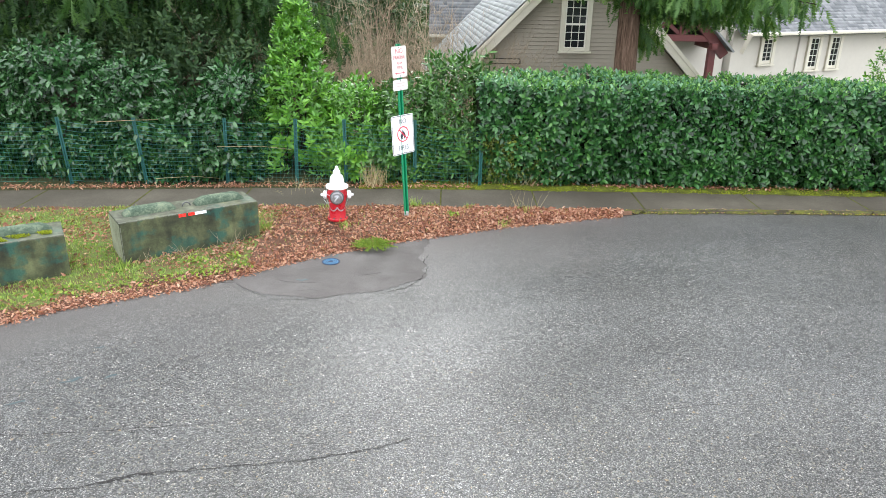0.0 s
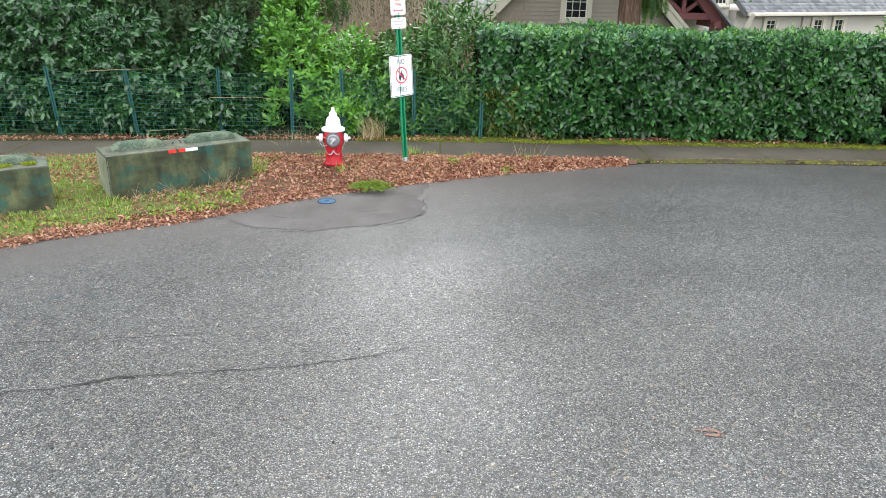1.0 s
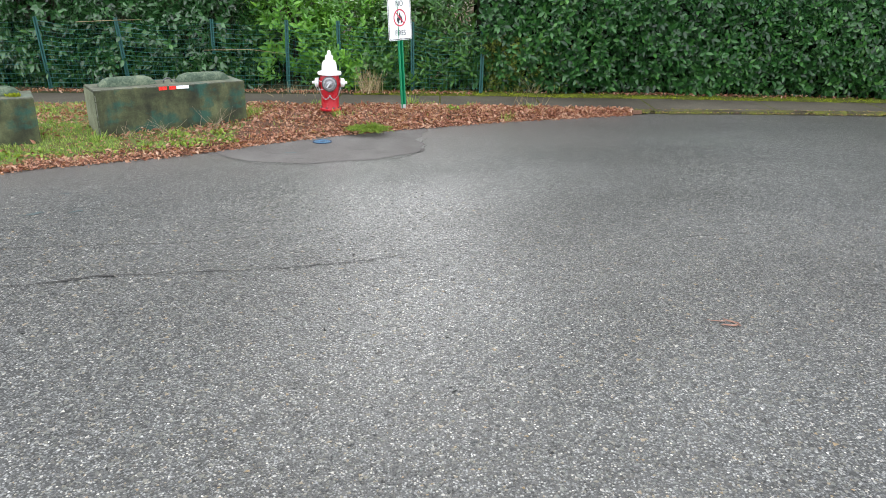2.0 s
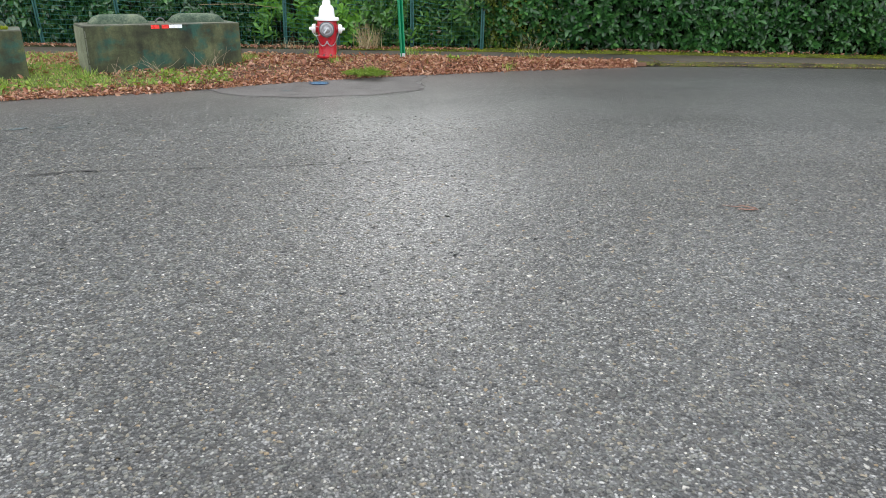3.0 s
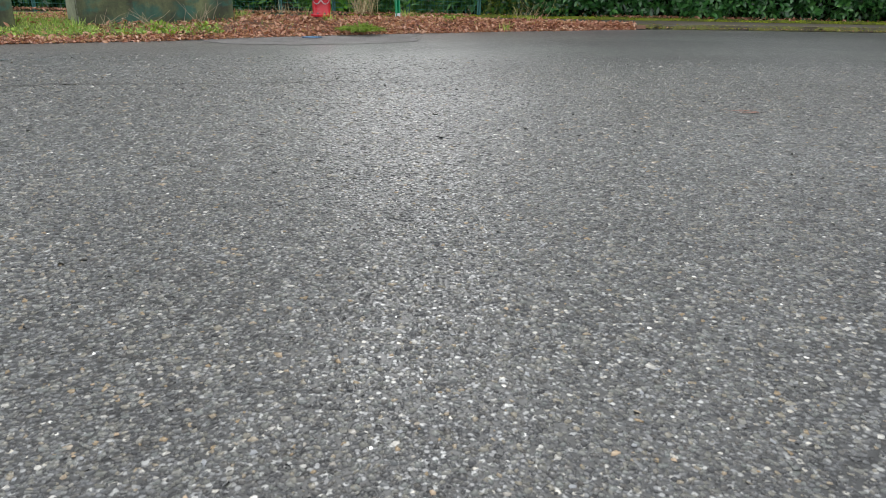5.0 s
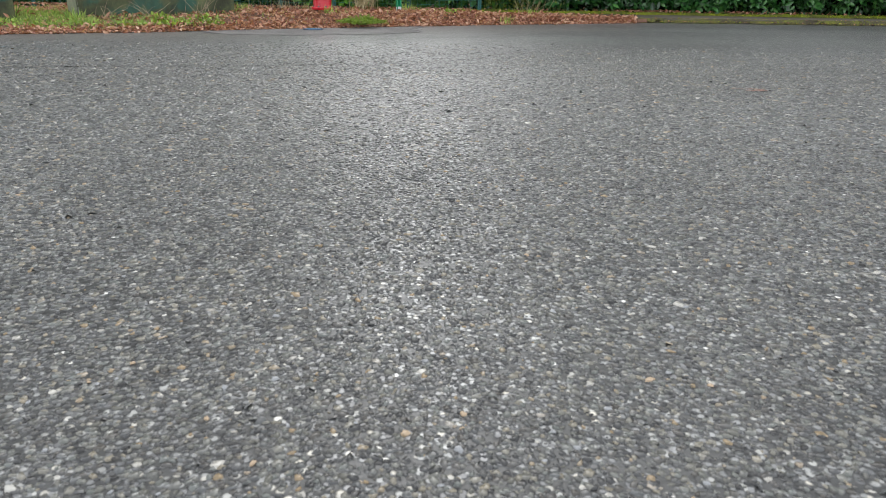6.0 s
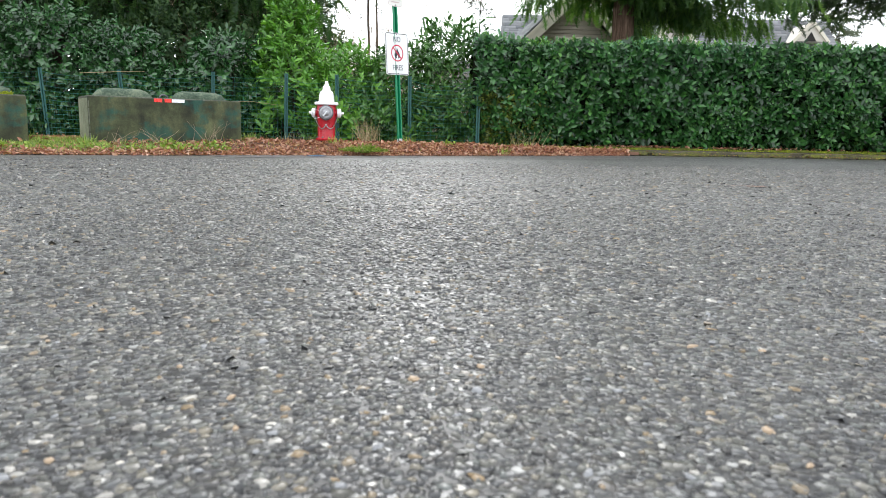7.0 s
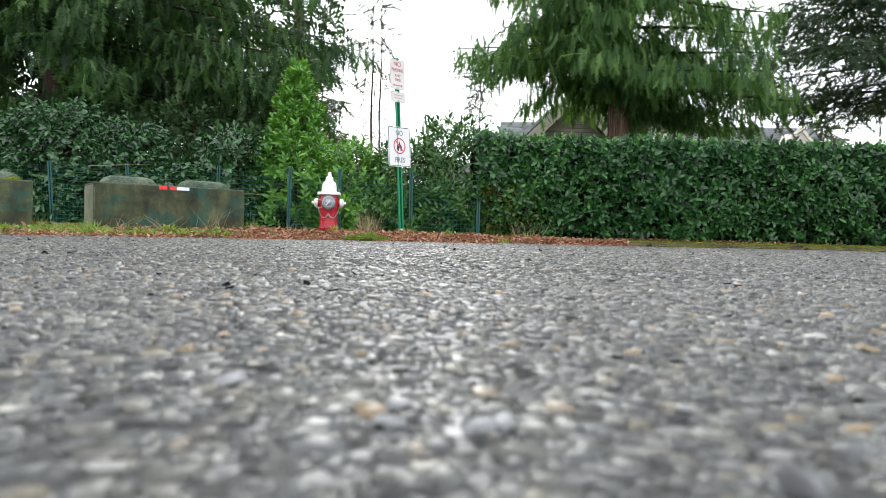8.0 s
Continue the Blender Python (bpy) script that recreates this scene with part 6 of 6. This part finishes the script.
# weeds in the seam between road and sidewalk
n = 900
x = 2.3 + 11.0 * rng.uniform(0, 1, n)
m = frames(np.stack([x, walk_front(x) + rng.normal(0, 0.02, n), road_height(x, walk_front(x))], -1), rng.normal(0, 0.6, (n, 3)) + [0, 0, 0.7], rng.normal(0, 1, (n, 3)), np.stack([rng.uniform(0.006, 0.012, n), rng.uniform(0.02, 0.06, n), rng.uniform(0.02, 0.06, n)], -1))
tagged(new("seam_weeds", tri_mesh("seam_weeds", *scatter(blade, m), GRASS)), "thin yellowish weeds in the road seam", "weeds", kind="stuff")
xs = np.linspace(2.3, 14, 420)
tagged(new("seam_moss", sheet("seam_moss", xs, [lambda x: walk_front(x) - 0.045 - 0.02 * np.sin(x * 7) * np.sin(x * 2.3) - 0.012 * np.sin(x * 31), lambda x: walk_front(x) - 0.015 - 0.008 * np.sin(x * 19), lambda x: walk_front(x) + 0.004, lambda x: walk_front(x) + 0.014 + 0.012 * np.sin(x * 13) * np.sin(x * 5)],
                               lambda x, y: np.where(y < walk_front(x), road_height(x, y) + 0.005 + 0.055 * np.clip((y - walk_front(x) + 0.045) / 0.045, 0, 1), 0.027) + 0.003 * np.sin(x * 47 + y * 90), SEAM)), "mossy dirt along the road seam", "moss", kind="structure")
# crumbs of moss, dirt and leaf along the seam and the sidewalk's back edge
n = 2600
x = rng.uniform(2.2, 13.5, n)
y = walk_front(x) - 0.02 + rng.normal(0, 0.03, n)
z = np.where(y < walk_front(x), road_height(x, y) + 0.03, 0.028)
m = frames(np.stack([x, y, z], -1), rng.normal(0, 1, (n, 3)) * [1, 1, 0.4], rng.normal(0, 0.5, (n, 3)) + [0, 0, 1], rng.uniform(0.006, 0.02, n))
tagged(new("seam_litter", tri_mesh("seam_litter", *scatter(crumb, m[: n // 2]), DEAD)), "crumbled leaves along the road seam", "leaf litter", kind="stuff")
tagged(new("seam_moss_tips", tri_mesh("seam_moss_tips", *scatter(crumb, m[n // 2 :]), MOSS_TIP)), "yellow-green moss crumbs along the road seam", "moss", kind="stuff")
n = 15000
x = rng.uniform(-1.6, 13.5, n)
y = walk_back(x) + 0.06 + rng.normal(0, 0.06, n) + 0.05 * np.sin(x * 2.7) * np.sin(x * 0.9)
m = frames(np.stack([x, y, np.full(n, 0.035) + 0.03 * np.clip((y - walk_back(x) + 0.03) / 0.2, 0, 1)], -1), rng.normal(0, 0.8, (n, 3)) + [0, 0, 0.6], rng.normal(0, 1, (n, 3)), rng.uniform(0.005, 0.016, n))
tagged(new("moss_tips", tri_mesh("moss_tips", *scatter(crumb, m), MOSS_TIP)), "bright yellow-green moss tips along the sidewalk", "moss", kind="stuff")
n = 520
x = np.concatenate([rng.normal(3.6, 0.45, n // 3), rng.normal(5.2, 0.7, n // 3), rng.uniform(0.7, 12, n - 2 * (n // 3))])
y = walk_back(x) + 0.1 + np.abs(rng.normal(0, 0.14, n))
m = frames(np.stack([x, y, np.full(n, 0.075) + rng.uniform(0, 0.02, n)], -1), rng.normal(0, 1, (n, 3)) * [1, 1, 0.4], rng.normal(0, 0.6, (n, 3)) + [0, -0.2, 1], rng.uniform(0.025, 0.07, n))
tagged(new("leaf_litter", tri_mesh("leaf_litter", *scatter(dead, m), DEAD)), "brown leaves caught under the hedge foot", "leaf litter", kind="stuff")


def tuft(at, count, height, material, label, category, seed, spread=0.06, lean=0.35, width=0.012, group=""):
    r = np.random.default_rng(seed)
    p = np.stack([r.normal(0, spread, count), r.normal(0, spread, count), np.zeros(count)], -1)
    a = r.normal(0, lean, (count, 3)) + [0, 0, 1]
    size = np.stack([np.full(count, width), height * r.uniform(0.5, 1.1, count), height * r.uniform(0.5, 1.4, count)], -1)
    ob = new(category.replace(" ", "_"), tri_mesh("blades", *scatter(blade, frames(p, a, r.normal(0, 1, (count, 3)), size)), material))
    ob.matrix_world = pose(*at)
    return tagged(ob, label, category, group)


def on_verge(x, y, dz=-0.01):
    return (x, y, float(verge_height(np.array(x), np.array(y))) + dz)


for i, (x, y, h, n) in enumerate([(-0.5, 11.75, 0.2, 60), (0.95, 11.1, 0.12, 40), (1.35, 11.6, 0.12, 30), (-2.72, 10.3, 0.17, 110), (-2.9, 9.95, 0.14, 60), (-4.25, 8.75, 0.16, 70), (-5.0, 8.7, 0.17, 80), (-0.2, 11.8, 0.1, 40), (0.4, 11.75, 0.1, 50), (-1.55, 10.5, 0.14, 30), (-2.0, 11.5, 0.16, 40), (2.0, 11.65, 0.07, 30)]):
    tuft(on_verge(x, y), n, h, GRASS, "green grass tuft on the leafy verge", "grass tuft", 90 + i, group="grass tufts")
tuft((-1.32, 12.98, 0.05), 150, 0.5, STRAW, "clump of dry straw-coloured grass by the fence", "dry grass", 120, 0.09, 0.3, 0.009)
tuft((-2.6, 12.75, 0.05), 60, 0.22, STRAW, "dry grass wisps along the fence foot", "dry grass", 121, 0.3, 0.5, 0.006)
for i, (x, y, h, k) in enumerate([(1.35, 11.75, 0.35, 14), (-3.55, 9.2, 0.26, 10), (-3.0, 9.5, 0.34, 12), (-4.0, 8.95, 0.22, 8), (-1.05, 10.1, 0.2, 4), (1.6, 13.1, 0.4, 10)]):
    r = np.random.default_rng(140 + i)
    p = np.stack([r.normal(0, 0.1, k), r.normal(0, 0.04, k), np.zeros(k)], -1)[:, None]
    d = np.stack([r.normal(0, 0.16, k), r.normal(0, 0.1, k), h * r.uniform(0.5, 1, k)], -1)[:, None]
    t = np.linspace(0, 1, 5)[None, :, None]
    ob = new("dry_weed", tri_mesh("stalks", *strips(p + d * t + r.normal(0, 0.012, (k, 5, 3)) * t, 0.0035), STRAW if i in (0, 5) else TWIG))
    ob.matrix_world = pose(*on_verge(x, y)) if y < 12 else pose(x, y, 0.05)
    tagged(ob, "dry leafless weed stalks on the verge", "weed", "dry weeds", "stuff")
# low green weeds among the litter
for i, (x, y, sz) in enumerate([(-3.2, 8.75, 0.1), (-3.6, 8.55, 0.12), (-2.9, 9.25, 0.1), (-4.1, 8.3, 0.12), (-4.6, 8.1, 0.12), (-2.75, 9.05, 0.09), (-3.4, 9.05, 0.08), (-4.9, 7.95, 0.13), (-3.0, 8.85, 0.08), (0.1, 11.2, 0.07), (-5.3, 7.6, 0.12)]):
    r = np.random.default_rng(160 + i)
    k = 46
    p = np.stack([r.normal(0, sz, k), r.normal(0, sz * 0.7, k), r.uniform(0.01, 0.06, k)], -1)
    ob = new("ground_weed", tri_mesh("leaves", *scatter(leaf(0.045, 0.03), frames(p, r.normal(0, 1, (k, 3)) + [0, 0, 0.4], r.normal(0, 0.4, (k, 3)) + [0, 0, 1], r.uniform(0.6, 1.3, k))), SEDUM))
    ob.matrix_world = pose(*on_verge(x, y, 0.0))
    tagged(ob, "low green leafy weed among fallen leaves", "weed", "ground weeds", "stuff")
# sprawling bottlebrush weed at the road edge
r = np.random.default_rng(180)
th = thing("sprawling_weed", (-1.04, 9.98, -0.05), "low sprawling bright green weed at the road edge", "weed")
needle = (np.array([(-0.5, 0, 0), (0.5, 0, 0), (0, 1, 0.1)]), np.array([(0, 1, 2)]))
paths, mats = [], []
for k in range(120):
    a = r.uniform(0, 2 * math.pi)
    R = r.uniform(0.1, 1.0) ** 0.6
    p1 = np.array([0.36 * R * math.cos(a), 0.25 * R * math.sin(a) - 0.02, 0.04 + 0.11 * r.uniform(0, 1) * (1.2 - R)])
    t = np.linspace(0, 1, 6)[:, None]
    path = np.array([0.05 * math.cos(a), 0.05 * math.sin(a), 0.02]) * (1 - t) + p1 * t + np.array([0, 0, 0.03]) * np.sin(t * 3)
    paths.append(path)
    m = 42
    q = path[-4] + (path[-1] - path[-4]) * r.uniform(0, 1.15, m)[:, None]
    mats.append(frames(q, r.normal(0, 1, (m, 3)) + (path[-1] - path[-2]) * 12, r.normal(0, 1, (m, 3)), np.stack([np.full(m, 0.008), r.uniform(0.018, 0.034, m), np.full(m, 0.03)], -1)))
part("runner", tri_mesh("runner", *strips(np.array(paths), 0.003), SEDUM), None, th)["kind"] = "stuff"
part("needles", tri_mesh("needles", *scatter(needle, np.concatenate(mats)), SEDUM), None, th)["kind"] = "stuff"

# ---- stone chips of the road surface near the landing place ----
rng = np.random.default_rng(9)


def broken(r, sides):
    """Rim and top of a crushed stone with few, uneven sides."""
    a = np.linspace(0, 2 * math.pi, sides + 1)[:-1] + r.uniform(-0.42, 0.42, sides)
    rad = r.uniform(0.68, 1.3, sides)
    inner = rad * r.uniform(0.62, 0.96, sides)
    lo = np.stack([np.cos(a) * rad, np.sin(a) * rad, np.full(sides, -0.25)], -1)
    slope = r.uniform(-0.16, 0.16, 2)
    hi = np.stack([np.cos(a) * inner, np.sin(a) * inner, 0.44 + np.cos(a) * slope[0] + np.sin(a) * slope[1] + r.uniform(-0.06, 0.06, sides)], -1)
    return lo, hi


def chip_shape(r):
    """A five-sided crushed stone with a ridged, worn top."""
    lo, hi = broken(r, 5)
    v = np.concatenate([lo, hi, [[r.uniform(-0.35, 0.35), r.uniform(-0.35, 0.35), r.uniform(0.46, 0.6)]]])
    f = []
    for i in range(5):
        j = (i + 1) % 5
        f += [(i, j, 5 + j), (i, 5 + j, 5 + i), (5 + i, 5 + j, 10)]
    return v, np.array(f)


def small_chip(r):
    lo, hi = broken(r, 4)
    f = []
    for i in range(4):
        j = (i + 1) % 4
        f += [(i, j, 4 + j), (i, 4 + j, 4 + i)]
    return np.concatenate([lo, hi]), np.array(f + [(4, 5, 6), (4, 6, 7)])


CHIPS = [chip_shape(rng) for _ in range(30)]
SMALL = [small_chip(rng) for _ in range(30)]


def worn_chip(r):
    """Three-sided chip worn flat on top."""
    a = np.linspace(0, 2 * math.pi, 4)[:-1] + r.uniform(-0.35, 0.35, 3)
    lo = np.stack([np.cos(a) * 1.15, np.sin(a) * 1.15, np.full(3, -0.1)], -1)
    hi = np.stack([np.cos(a) * r.uniform(0.7, 0.95, 3), np.sin(a) * r.uniform(0.7, 0.95, 3), r.uniform(0.35, 0.6, 3)], -1)
    return np.concatenate([lo, hi]), np.array([(0, 1, 4), (0, 4, 3), (1, 2, 5), (1, 5, 4), (2, 0, 3), (2, 3, 5), (3, 4, 5)])


WORN = [worn_chip(rng) for _ in range(30)]
# nearest, middle and far stretches of road: from, to, spacing
pairs = []
for y0, y1, step, kinds, tall in ((0.0, 1.2, 0.0094, CHIPS, 1.0), (1.2, 2.6, 0.0126, SMALL, 1.15), (2.6, 6.0, 0.0215, WORN, 0.75)):
    w = 0.98 * y1 + 0.3
    gx, gy = np.meshgrid(np.arange(-w, w, step), np.arange(y0 * 0.8 if y0 else -0.5, y1 * 1.2, step))
    x = gx.ravel() + rng.uniform(-0.48, 0.48, gx.size) * step
    y = gy.ravel() + rng.uniform(-0.48, 0.48, gx.size) * step
    ok = (np.abs(x) < 0.6 * np.abs(y) + 0.14 + rng.uniform(0, 1, len(x)) ** 2 * (0.16 * np.abs(y) + 0.16)) & (rng.uniform(0, 1, len(x)) < 0.95 * np.clip((y - y0 * 0.8) / (0.4 * y0) if y0 else (y + 0.5) / 0.5, 0, 1) * np.clip((y1 * 1.2 - y) / (0.4 * y1), 0, 1))
    x, y = x[ok], y[ok]
    n = len(x)
    s = np.clip(rng.lognormal(0, 0.4, n), 0.45, 1.9) * 0.005 * (step / 0.0094) ** 0.75
    sz = np.stack([s, s * rng.uniform(0.6, 1.1, n), np.minimum(s, 0.006 * (step / 0.0094)) * rng.uniform(0.35, 0.85, n) * tall], -1)
    m = frames(np.stack([x, y, road_height(x, y) + 0.0002], -1), rng.normal(0, 1, (n, 3)) * [1, 1, 0.1], rng.normal(0, 0.07, (n, 3)) + [0, 0, 1], sz)
    pick = rng.integers(0, 30, n)
    pairs += [scatter(kinds[k], m[pick == k]) for k in range(30)]
part("stone_chips", tri_mesh("stone_chips", *join_arrays(pairs), CHIP), None, road, "grey stone chips bedded in the asphalt")["kind"] = "stuff"
meshes = [tri_mesh("stone", *c, CHIP_WARM if i % 6 == 0 else CHIP_PALE if i % 6 == 3 else CHIP_GREY) for i, c in enumerate(CHIPS)]
n = 300
y = 0.14 + 3.2 * rng.uniform(0, 1, n) ** 1.1
x = rng.uniform(-1, 1, n) * (0.62 * y + 0.1)
s = np.clip(rng.lognormal(0, 0.25, n), 0.6, 1.6) * 0.0052
for k, m in enumerate(frames(np.stack([x, y, np.full(n, 0.0016)], -1), rng.normal(0, 1, (n, 3)) * [1, 1, 0.1], rng.normal(0, 0.15, (n, 3)) + [0, 0, 1], np.stack([s, s * 0.8, s * 0.55], -1))):
    part("stone", meshes[k % 30], None, road).matrix_basis = Matrix(m.tolist())
